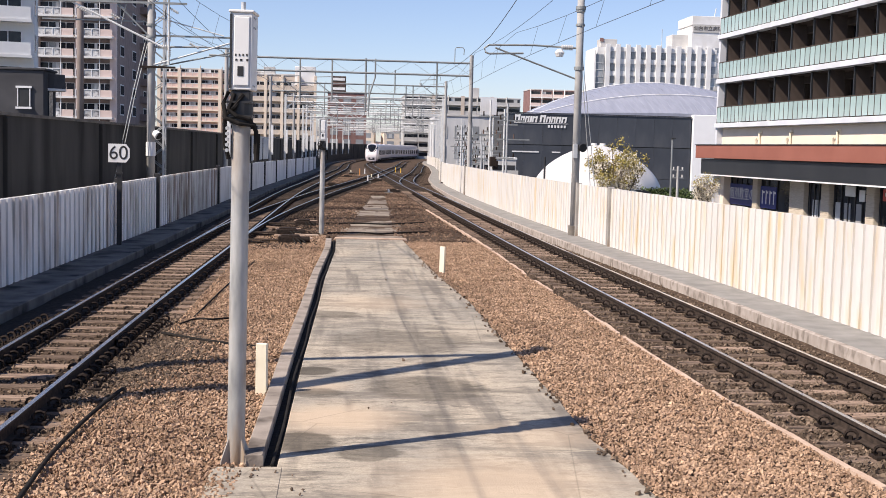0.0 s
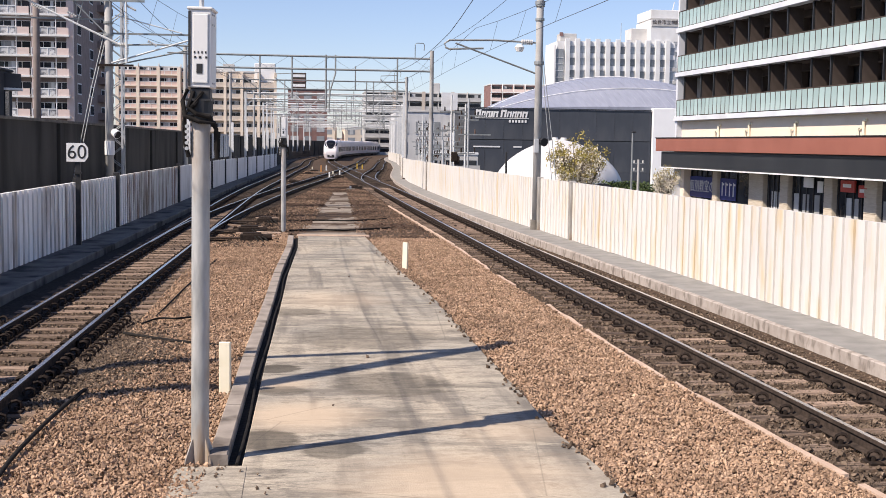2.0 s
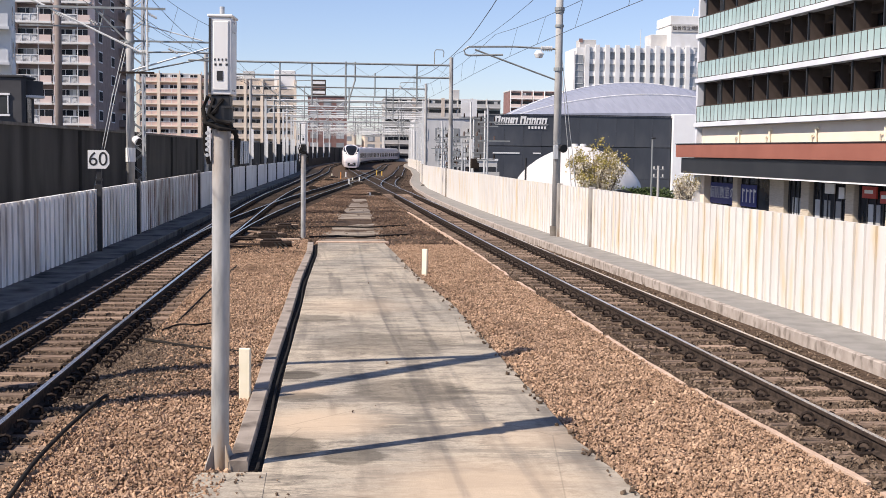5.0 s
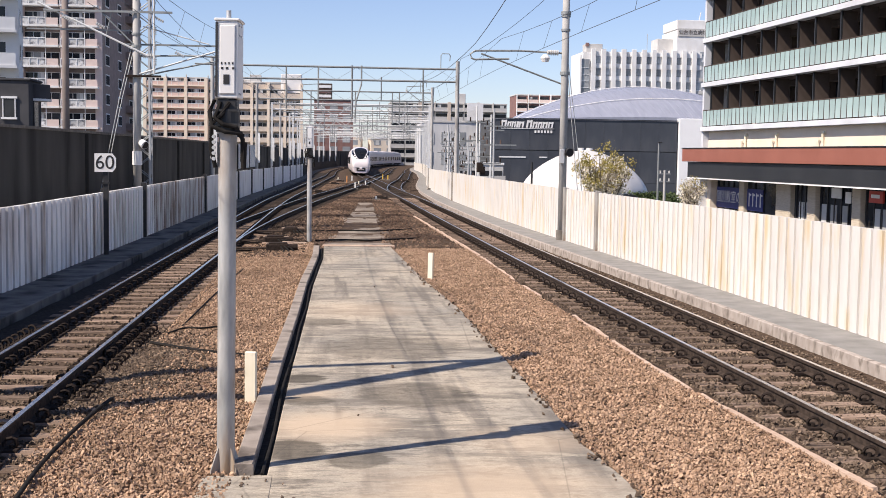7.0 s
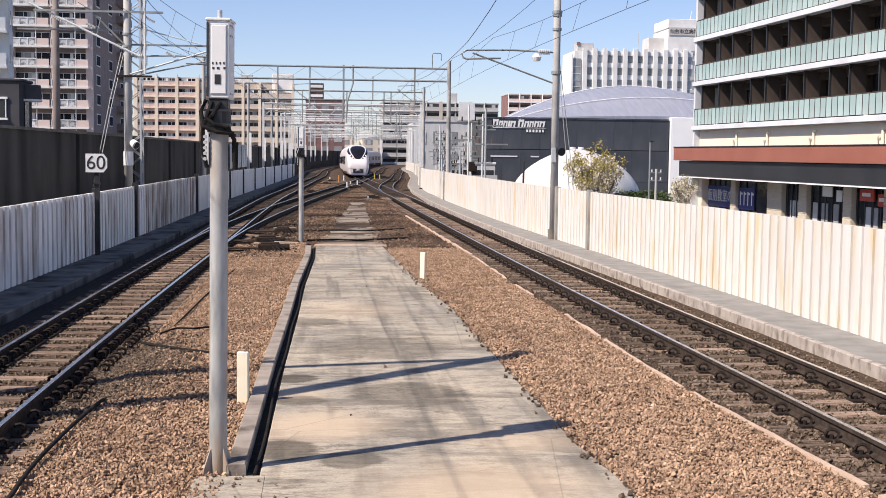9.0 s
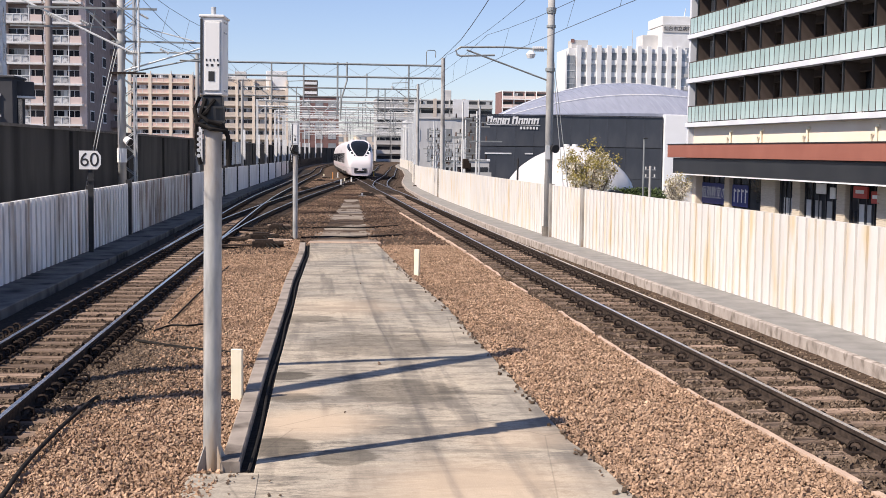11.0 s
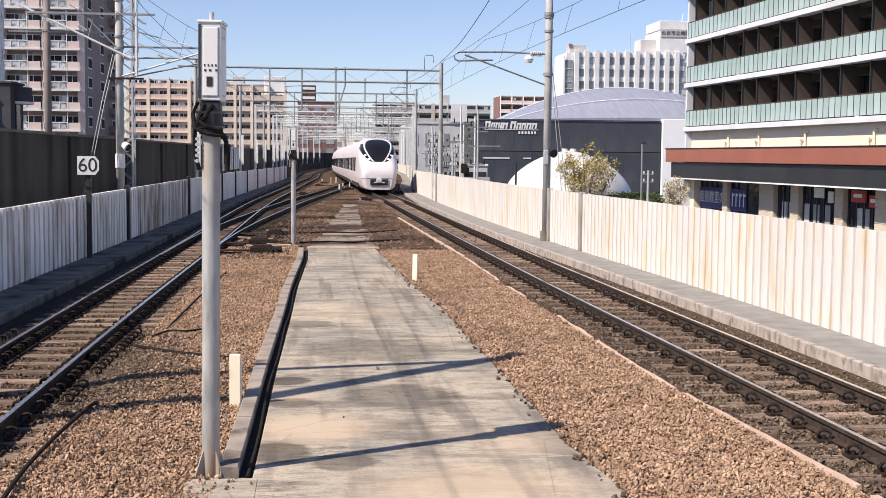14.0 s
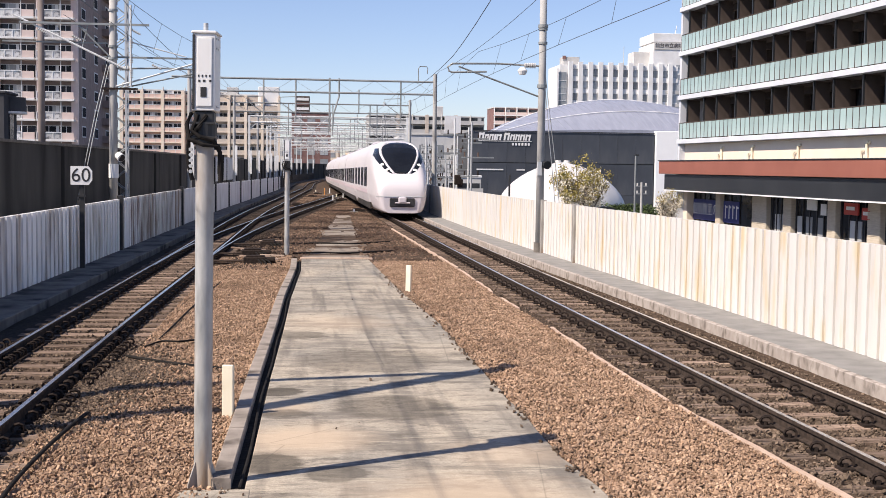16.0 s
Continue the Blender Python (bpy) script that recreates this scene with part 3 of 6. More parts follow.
part("apron", Build().rbox((-0.72, 8.9, -0.19), (0.62, 2.0, 0.15), 0.03), SLABM, path)
# worn stepping slabs beyond
WORN = mat("worn_slab", (0.24, 0.20, 0.165), (0.34, 0.295, 0.24), 1.6, 0.92, bump=0.3, bscale=40, c3=(0.14, 0.11, 0.088), s3=1.1, cut3=(0.45, 0.6), stretch=(0.7, 1.4, 1), space="World")
for x, y, w, d, t in ((0.92, 35.5, 2.0, 1.3, 1), (1.0, 38.3, 1.95, 3.2, -2), (1.18, 42.6, 1.75, 4.4, 2), (1.35, 47.6, 1.5, 4.6, -1), (1.6, 53.0, 1.2, 4.4, 2), (1.85, 58.6, 0.95, 4.2, -3), (2.05, 64.0, 0.8, 3.4, 1)):
    b = Build().rbox((0, 0, -0.20), (w, d, 0.16), 0.03)
    part("stepping_slab", b, WORN, path).matrix_basis = pose(x, y, 0, rng.normal(0, 0.2), rng.normal(0, 0.2), t)
part("end_beam", Build().rbox((0.92, 34.85, -0.15), (2.1, 0.16, 0.12), 0.02), KERBP, path)
# kerb and cable channel on its left edge
ch = thing("cable_channel", "concrete kerb with an open dark cable groove beside the slab", "cable channel", kind="structure")
ks = [2.0, 4.2, 6.3, 8.2, 9.95, 11.9, 13.0, 14.6, 17.0, 19.4, 21.8, 24.3, 26.7, 29.0, 31.2, 33.9]
for a, z in zip(ks[4:], ks[5:]):
    pts = [(at(CURB, y), y, 0) for y in np.linspace(a + 0.012, z - 0.012, 5)]
    part("kerb_block", Build().sweep(pts, [(-0.095, -0.32), (0.068, -0.32), (0.068, -0.054), (0.056, -0.042), (-0.083, -0.042), (-0.095, -0.054)]), CURBM, ch)
# black floor colour deepens the shade that the kerb throws into the groove
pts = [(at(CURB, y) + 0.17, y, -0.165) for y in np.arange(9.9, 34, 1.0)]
part("groove_floor", Build().sweep(pts, [(-0.13, 0), (0.012, 0), (0.012, 0.03), (-0.13, 0.03)]), SOILSHADE, ch)
for o, r in ((0.145, 0.014),):
    part("cable", Build().line([(at(CURB, y) + o + 0.012 * math.sin(y * 1.3 + o * 40), y, -0.125 + r) for y in np.arange(9.9, 34, 0.4)], r), RUBBER, ch)

# low concrete edging along the right track
EDGE = [(8, 4.52), (9.8, 4.42), (11.2, 4.33), (14.1, 4.16), (19.7, 4.12), (24.8, 4.02), (33, 4.05), (52, 3.75)]
edg = thing("track_edging", "half-buried pinkish concrete edging along the track", "edging", kind="structure")
for a, z in ((7.5, 9.2), (9.25, 13.4), (13.45, 17.3), (17.35, 19.9), (22.6, 24.6), (25.6, 28.2), (28.4, 31.6), (31.7, 36.0), (36.1, 43.0), (43.2, 52)):
    pts = [(at(EDGE, y) + 0.03 * noise.noise((y * 1.7, 1, 1)), y, 0.03 * noise.noise((y * 1.3, 7, 2)) - 0.008) for y in np.arange(a, z, 0.3)]
    part("edging_stone", Build().sweep(pts, [(-0.038, -0.30), (0.038, -0.30), (0.032, -0.095), (-0.030, -0.098)]), KERBP, edg)


# ---- loose stones ----
YARDM = mat("sooty_stone", (0.035, 0.027, 0.022), (0.10, 0.072, 0.055), 6, 0.95, island=0.6)


def stones(name, material, count, pick, smin, smax, label, seed):
    r = np.random.default_rng(seed)
    base = np.array([(a, b, c) for c in (-0.75, 0.75) for a, b in ((-0.75, -0.75), (0.75, -0.75), (0.75, 0.75), (-0.75, 0.75))])
    faces = np.array([(3, 2, 1, 0), (4, 5, 6, 7), (0, 1, 5, 4), (1, 2, 6, 5), (2, 3, 7, 6), (3, 0, 4, 7)])
    place = []
    while len(place) < count:
        p = pick(r)
        if p:
            place.append(p)
    place = np.array(place)
    n = len(place)
    size = r.uniform(smin, smax, n)[:, None, None] * r.uniform(0.45, 1.25, (n, 1, 3))
    v = base[None] * r.uniform(0.55, 1.3, (n, len(base), 1)) * size
    q = r.normal(size=(n, 4))
    q /= np.linalg.norm(q, axis=1)[:, None]
    w, x, y, z = q.T
    rot = np.stack([np.stack([1 - 2 * (y * y + z * z), 2 * (x * y - z * w), 2 * (x * z + y * w)], -1), np.stack([2 * (x * y + z * w), 1 - 2 * (x * x + z * z), 2 * (y * z - x * w)], -1),
                    np.stack([2 * (x * z - y * w), 2 * (y * z + x * w), 1 - 2 * (x * x + y * y)], -1)], -2)
    v = np.einsum("nij,nkj->nki", rot, v) + place[:, None, :]
    f = (faces[None] + (np.arange(n) * len(base))[:, None, None]).reshape(-1, 4)
    me = bpy.data.meshes.new(name)
    me.from_pydata(v.reshape(-1, 3).tolist(), [], f.tolist())
    me.materials.append(material)
    return tagged(new(name, me), label, "ballast stones", kind="stuff")


def near_y(r, a, z):
    return a + (z - a) * r.random() ** 1.6


def pick_right(r):
    y = near_y(r, 7.6, 34)
    x = r.uniform(at(SLAB_R, y) + 0.0, at(EDGE, y) - 0.03)
    return (x, y, bed_z(x, y) + 0.012 + r.uniform(-0.014, 0.03) + (0.015 if x > at(SLAB_R, y) + 0.25 else -0.01))


def pick_left(r):
    y = near_y(r, 8.2, 36)
    x = r.uniform(-2.42 if y > 12.5 else -2.62, at(CURB, y) - 0.10)
    return (x, y, bed_z(x, y) + 0.012 + r.uniform(-0.014, 0.03))


def pick_far(r):
    y = r.uniform(34, 125)
    x = r.uniform(line_x("left", y) + 1.2, line_x("right", y) - 1.2)
    if abs(x - line_x("crossover", y)) < 1.3:
        return None
    if y < 66 and abs(x - (0.9 + (y - 36) * 0.04)) < 0.75 - (y - 36) * 0.012:
        return None
    return (x, y, bed_z(x, y) + r.uniform(-0.01, 0.02))


def pick_track(r):
    y = near_y(r, 8.0, 36)
    if r.random() < 0.55:
        x = r.uniform(at(EDGE, y) + 0.06, bar_x(BAR_R, y) - 1.05)
    else:
        x = r.uniform(line_x("left", y) - 0.75, -2.3)
    return (x, y, (-0.19 if x > 0 else -0.202) + r.uniform(-0.012, 0.016) * (1.4 if abs(x - line_x("right", y)) > 0.66 else 1.0))


def pick_slab(r):
    y = near_y(r, 8.6, 30)
    side = r.random()
    x = at(SLAB_R, y) - abs(r.normal(0, 0.07)) if side < 0.98 else r.uniform(-0.1, 2.2)
    return (x, y, -0.105)


stones("ballast_stones_right", STONE, 74000, pick_right, 0.009, 0.0195, "angular brown ballast stones beside the slab", 11)
stones("ballast_stones_left", STONE, 62000, pick_left, 0.009, 0.0195, "angular brown ballast stones round the signal pole", 12)
stones("ballast_stones_far", STONEF, 21000, pick_far, 0.02, 0.04, "brown ballast stones between the tracks", 13)
stones("ballast_stones_track", DIRTY, 38000, pick_track, 0.013, 0.027, "dark soiled ballast stones between the sleepers", 14)
def pick_yard(r):
    y = r.uniform(36, 150)
    x = r.uniform(bar_x(BAR_L, y) + 1.0, bar_x(BAR_R, y) - 1.1)
    return (x, y, min(bed_z(x, y), -0.17 + drop(y)) + r.uniform(-0.03, 0.006))


stones("ballast_stones_yard", YARDM, 15000, pick_yard, 0.025, 0.055, "dark soiled ballast stones round the far switches", 16)


def pick_apron(r):
    y = 9.9 - abs(r.normal(0, 0.35))
    return (r.uniform(-1.05, -0.42) + 0.25 * (9.9 - y), y, -0.105)


def pick_joint(r):
    y = r.normal(15.0, 1.3)
    x = line_x("left", y) + 0.72 + abs(r.normal(0, 0.5))
    if x > -1.0 or not 12.2 < y < 19:
        return None
    return (x, y, bed_z(x, y) + 0.028 + r.uniform(-0.01, 0.025))



def pick_switch(r):
    y = r.uniform(31.0, 50.0)
    x = line_x("left", y) + 1.0 + abs(r.normal(0, 0.75))
    if x > -0.55:
        return None
    return (x, y, bed_z(x, y) + r.uniform(0.0, 0.04))


stones("switch_stones", YARDM, 5200, pick_switch, 0.015, 0.032, "sooty stones round the switch machines", 19)
stones("apron_stones", DIRTY, 26, pick_apron, 0.008, 0.018, "small dark stones strewn over the slab corner", 17)
stones("soiled_stones", DIRTY, 9000, pick_joint, 0.011, 0.022, "dark ballast stones beside the rail joint", 18)
stones("stray_stones", DIRTY, 150, pick_slab, 0.012, 0.028, "small grey stones strewn along the slab edge", 15)

# ---- signals and small railway things ----


def signal_post():
    root = thing("signal_post", "white signal cabinet on a weathered grey pole in the ballast", "signal post", group="signal posts")
    b = Build().tube((0, 0, -0.1), (0, 0, 2.98), 0.074, n=56)
    part("pole", b, POLEM, root, smooth=False)
    b = Build()
    for a in range(4):
        t = math.radians(45 + 90 * a)
        m = Matrix.Rotation(t, 3, "Z")
        vs = [m @ Vector(p) for p in ((0.07, -0.006, -0.1), (0.17, -0.006, -0.1), (0.15, -0.006, 0.04), (0.08, -0.006, 0.21), (0.07, -0.006, 0.21), (0.07, 0.006, -0.1), (0.17, 0.006, -0.1), (0.15, 0.006, 0.04), (0.08, 0.006, 0.21), (0.07, 0.006, 0.21))]
        b.add(vs, [(0, 1, 2, 3, 4), (9, 8, 7, 6, 5), (0, 5, 6, 1), (1, 6, 7, 2), (2, 7, 8, 3), (3, 8, 9, 4)])
    part("base_fin", b, POLEM, root)
    body = part("cabinet", Build().rbox((0, 0.07, 3.425), (0.185, 0.30, 0.625), 0.008), WHITE, root, "white painted steel cabinet")
    part("cabinet_roof", Build().rbox((0, 0.07, 3.748), (0.205, 0.325, 0.022), 0.006), WHITE, body)
    part("left_return", Build().box((-0.082, -0.084, 3.425), (0.018, 0.012, 0.60)), BLACK, body)
    part("door", Build().rbox((0.006, -0.084, 3.425), (0.126, 0.014, 0.555), 0.006), WHITE, body)
    part("panel_seam", Build().box((0.006, -0.0815, 3.425), (0.134, 0.006, 0.563)), GREYP, body)
    part("inspection_window", Build().box((0.0, -0.0925, 3.265), (0.048, 0.006, 0.078)), BLACK, body, "small square black window")
    for i in range(4):
        part("marking", Build().box((-0.040 + i * 0.030, -0.0925, 3.395), (0.011, 0.003, 0.018)), BLACK, body)
    for x, w in ((-0.035, 0.016), (0.004, 0.02), (0.055, 0.018)):
        part("marking", Build().box((x, -0.0925, 3.355), (w, 0.003, 0.017)), BLACK, body)
    b = Build()
    for z in (3.15, 3.62, 3.70):
        b.tube((0.092, 0.06, z), (0.10, 0.06, z), 0.008, n=6)
        b.tube((0.092, -0.03, z), (0.10, -0.03, z), 0.008, n=6)
    tagged(part("bolts", b, GREYP, body), kind="stuff")
    part("top_pipe", Build().tube((0.0, 0.02, 3.75), (0.0, 0.02, 3.83), 0.02, n=12), GREYP, root)
    part("neck", Build().rbox((0, 0.01, 3.06), (0.16, 0.15, 0.10), 0.01), BLACK, root, "black mounting neck")
    part("clamp", Build().tube((0, 0, 2.84), (0, 0, 3.02), 0.098, n=16), BLACK, root, "black clamp collar")
    b = Build().box((-0.01, -0.01, 3.015), (0.21, 0.17, 0.018))
    b.box((0.0, -0.01, 2.90), (0.20, 0.17, 0.02))
    part("bracket", b, BLACK, root)
    for pts in ([(-0.10, -0.05, 3.10), (-0.14, -0.06, 3.00), (-0.11, -0.10, 2.88), (0.0, -0.11, 2.84), (0.12, -0.08, 2.83), (0.14, -0.04, 2.72), (0.135, -0.02, 2.55)],
                [(-0.05, -0.06, 3.08), (-0.09, -0.10, 2.95), (-0.02, -0.12, 2.90), (0.08, -0.10, 2.88), (0.13, -0.05, 2.78), (0.125, -0.02, 2.60)],
                [(0.02, -0.07, 3.08), (-0.04, -0.11, 2.97), (-0.12, -0.08, 2.90), (-0.13, -0.03, 2.70), (-0.10, 0.0, 2.55)]):
        part("cable", Build().line(pts, 0.019, 8), RUBBER, root)
    part("cable_boot", Build().tube((0.137, -0.03, 2.76), (0.134, -0.02, 2.54), 0.026, 0.022, 10), RUBBER, root)
    b = Build()
    for i in range(5):
        b.tube((-0.105, -0.075, 2.62 + i * 0.045), (-0.105, -0.04, 2.62 + i * 0.045), 0.016, n=6)
    part("terminal", b, GREYP, root)
    return root


sp = signal_post()
sp.matrix_basis = pose(-0.835, 10.07, -0.13, 0, 0.35, -4)
sp2 = copy_thing(sp, pose(-0.53, 36.35, -0.42, 0, 0, -4))

# cream marker posts
mk = thing("marker_post", "short cream rectangular marker post standing in the ballast", "marker post", (-0.80, 12.86, -0.15), "marker posts")
part("stake", Build().rbox((0, 0, 0.275), (0.125, 0.05, 0.60), 0.008), CREAM, mk)
mk.matrix_basis = pose(-0.80, 12.86, -0.15, 0, 0, -14)
copy_thing(mk, pose(2.24, 25.92, -0.15, 0, 1.0, -38))

# speed board on its dark post
sb = thing("speed_sign", "white octagonal board reading 60 on a dark post by the barrier", "speed sign", (-5.36, 29.9, 0))
sh = [(-0.255, -0.225), (0.17, -0.225), (0.255, -0.11), (0.255, 0.11), (0.17, 0.225), (-0.255, 0.225)]
b = Build().add([(x, y, 2.24 + z) for y in (-0.012, 0.012) for x, z in sh], [(0, 1, 2, 3, 4, 5), (11, 10, 9, 8, 7, 6)] + [(i, i + 6, (i + 1) % 6 + 6, (i + 1) % 6) for i in range(6)])
board = part("board", b, WHITE, sb)
part("post", Build().rbox((0.0, 0.06, 0.98), (0.12, 0.07, 2.1), 0.008), BLACK, sb)
part("clamp", Build().box((0.0, 0.02, 1.75), (0.17, 0.06, 0.05)), BLACK, sb)
fc = bpy.data.curves.new("number", "FONT")
fc.body, fc.size, fc.align_x, fc.align_y, fc.extrude, fc.offset = "60", 0.47, "CENTER", "CENTER", 0.002, 0.0
fo = new("number", fc)
fo.data.materials.append(BLACK)
fo.parent = board
fo.matrix_basis = pose(-0.01, -0.016, 2.235, 90, 0, 0) @ Matrix.Diagonal((1.0, 1, 1, 1))

# cables lying in the ballast
for nm, pts, r in (("ground_cable", [(-0.35, 36.5, -0.10), (0.4, 36.9, -0.09), (1.3, 36.7, -0.09), (2.0, 37.2, -0.09), (2.8, 37.9, -0.1)], 0.03),
                   ("ground_cable", [(-0.5, 41.0, -0.10), (0.6, 41.4, -0.09), (1.6, 41.2, -0.09), (2.4, 41.9, -0.09), (3.0, 42.6, -0.1)], 0.03),
                   ("ground_cable", [(-2.44, 16.95, -0.12), (-2.13, 16.55, -0.10), (-1.8, 16.25, -0.10), (-1.45, 16.0, -0.10), (-1.1, 15.9, -0.12), (-0.85, 15.95, -0.16)], 0.022),
                   ("ground_cable", [(-2.32, 17.9, -0.13), (-2.1, 18.1, -0.08), (-1.85, 18.0, -0.07), (-1.6, 18.15, -0.07), (-1.4, 17.95, -0.08), (-1.32, 17.6, -0.15)], 0.015),
                   ("ground_cable", [(-2.27, 8.0, -0.11), (-2.33, 9.1, -0.10), (-2.39, 10.2, -0.105), (-2.38, 11.2, -0.10), (-2.35, 12.0, -0.10), (-2.29, 12.9, -0.10), (-2.31, 13.2, -0.16)], 0.021),
                   ("ground_cable", [(-2.2, 18.6, -0.13), (-2.13, 20.2, -0.10), (-2.08, 22.6, -0.11), (-2.0, 25.0, -0.11), (-1.9, 28.0, -0.13)], 0.016)):
    cs = [Vector(p) for p in pts]
    fine = []
    for i in range(len(cs) - 1):
        p0, p1, p2, p3 = cs[max(i - 1, 0)], cs[i], cs[i + 1], cs[min(i + 2, len(cs) - 1)]
        for k in range(6):
            t = k / 6
            fine.append(0.5 * ((2 * p1) + (p2 - p0) * t + (2 * p0 - 5 * p1 + 4 * p2 - p3) * t * t + (3 * p1 - p0 - 3 * p2 + p3) * t ** 3))
    fine.append(cs[-1])
    solid(nm, Build().line(fine, r, 8), RUBBER, "black rubber cable lying on the ballast", "cable", "ground cables", smooth=True)


def point_machine(x, y, rz, w=1.0):
    root = thing("point_machine", "low dark switch machine with rods and cables beside the rails", "switch machine", (x, y, -0.16 + drop(y)), "switch machines", rz=rz)
    part("casing", Build().rbox((0, 0, 0.11), (0.62 * w, 0.34, 0.20), 0.03), RUSTY, root)
    part("lid", Build().rbox((0.02, 0, 0.225), (0.50 * w, 0.30, 0.05), 0.02), RUSTY, root)
    part("motor", Build().tube((0.31 * w, 0, 0.12), (0.55 * w, 0, 0.12), 0.085, n=12), RUSTY, root)
    for s in (-0.12, 0.02, 0.12):
        part("rod", Build().tube((-0.3 * w, s, 0.10), (-1.5, s, 0.085), 0.022, n=6), RAILSIDE, root)
    part("tie_plate", Build().box((-0.7, 0.0, 0.03), (1.5, 0.16, 0.03)), RUSTY, root)
    for i in range(3):
        part("hose", Build().line([(0.1 + i * 0.1, -0.16, 0.14), (0.12 + i * 0.12, -0.3, 0.13), (0.2 + i * 0.13, -0.45, 0.05), (0.16 + i * 0.13, -0.62, -0.02)], 0.022, 6), RUBBER, root)
    part("pale_bar", Build().box((0.05, 0.32, 0.19), (0.75, 0.07, 0.03)), KERBP, root)
    return root


point_machine(-1.35, 33.2, 0)
point_machine(-1.55, 36.0, 4)
point_machine(-1.2, 40.2, -3, 0.8)
for x, y in ((3.1, 72.0), (-0.6, 84.0), (3.0, 100.0), (7.9, 92.0), (0.6, 112.0), (1.2, 124.0), (8.2, 128.0)):
    point_machine(x, y, rng.uniform(-6, 6), 0.9)

for x, y, w, rz in ((-1.05, 34.4, 0.6, 12), (-1.6, 34.9, 0.8, -55), (-0.95, 35.6, 0.7, 4), (-1.9, 38.4, 1.0, -40), (-1.35, 36.9, 0.5, 62)):
    lp_ = solid("loose_plank", Build().rbox((0, 0, 0), (w, 0.14, 0.05), 0.008), KERBP if rz > 0 else SLEEPER, "worn pinkish plank lying beside the switch", "plank", "loose planks", at=(x, y, -0.09))
    lp_.matrix_basis = pose(x, y, -0.095, 0, 2, rz)

# far trackside markers
for x, y, h, m, lab in ((1.9, 118, 1.1, ORANGE, "orange"), (2.6, 128, 0.9, WHITE, "white"), (2.9, 112, 0.5, CREAM, "cream"), (6.4, 140, 1.0, YELLOW, "yellow"), (6.9, 138, 0.9, YELLOW, "yellow"),
                        (1.2, 135, 0.5, CREAM, "cream"), (3.4, 108, 0.7, WHITE, "white"), (2.2, 96, 0.8, WHITE, "white"), (2.85, 70.5, 0.35, WHITE, "white")):
    tm = thing("track_marker", f"small {lab} marker block between the far tracks", "track marker", (x, y, -0.17 + drop(y)), "track markers")
    part("block", Build().rbox((0, 0, h * 0.4), (0.11, 0.11, h * 0.62), 0.02), m, tm)
    part("foot", Build().rbox((0, 0, 0.05), (0.5, 0.4, 0.12), 0.02), CONC, tm)

# ---- masts, gantries and wires ----


def mast(name, x, y, h, r, material, label, parts=True):
    root = thing(name, label, "mast", (x, y, -0.2), "catenary masts")
    part("shaft", Build().tube((0, 0, 0), (0, 0, h), r, r * 0.82, 16), material, root, smooth=True)
    if parts:
        part("base_collar", Build().tube((0, 0, 0.15), (0, 0, 0.5), r * 1.35, n=16), CONC, root)
        for z in (h * 0.62, h * 0.66, h * 0.78, h * 0.83):
            part("band", Build().tube((0, 0, z), (0, 0, z + 0.07), r * 1.12, n=16), STEEL, root)
    return root


def cantilever(root, z, reach, s, drop=0.95):
    """A tube bracket that reaches sideways from a mast and holds the wires."""
    part("bracket_tube", Build().line([(0, 0, z), (s * reach * 0.5, 0, z + 0.05), (s * reach, 0, z + 0.02), (s * (reach + 0.14), 0, z - 0.08), (s * (reach + 0.10), 0, z - 0.2), (s * reach, 0, z - 0.24), (s * reach * 0.62, 0, z - 0.2)], 0.03, 6), STEEL, root)
    part("brace", Build().tube((0, 0, z - drop), (s * reach * 0.93, 0, z - 0.06), 0.026, n=6), STEEL, root)
    core = part("insulator", Build().tube((s * 0.2, 0, z + 0.015), (s * 0.56, 0, z + 0.015), 0.04, n=10), PORC, root)
    for i in range(6):
        part("disc", Build().tube((s * (0.22 + i * 0.06), 0, z + 0.015), (s * (0.245 + i * 0.06), 0, z + 0.015), 0.085, n=10), PORC, core)


m1 = mast("mast", 7.13, 36.2, 10.5, 0.125, MASTC, "grey round concrete mast standing in the white barrier")
cantilever(m1, 5.85, 2.75, -1)
part("floodlight", Build().tube((0.10, -0.05, 2.9), (0.16, -0.26, 2.86), 0.10, 0.13, 14), BLACK, m1, "small black lamp housing")
part("junction_box", Build().rbox((-0.06, -0.15, 2.75), (0.14, 0.1, 0.42), 0.01), GREYP, m1)
part("white_bell", Build().tube((-0.62, -0.06, 5.58), (-0.62, -0.06, 5.70), 0.10, 0.15, 14).tube((-0.62, -0.06, 5.70), (-0.62, -0.06, 5.80), 0.15, 0.07, 14), WHITE, m1, "white rounded insulator bell")
for z in (5.2, 7.0):
    part("collar", Build().tube((0, 0, z), (0, 0, z + 0.1), 0.15, n=14), STEEL, m1)
for k, dx in enumerate((0.0, 0.14)):
    part("guy_wire", Build().line([(0.05, 0.02 + k * 0.1, 6.1), (0.22 + dx * 0.4, 0.6, 5.2), (0.85 + dx, 2.2, 2.4), (1.4 + dx, 3.6, 0.0)], 0.012, 5), POSTW, m1)

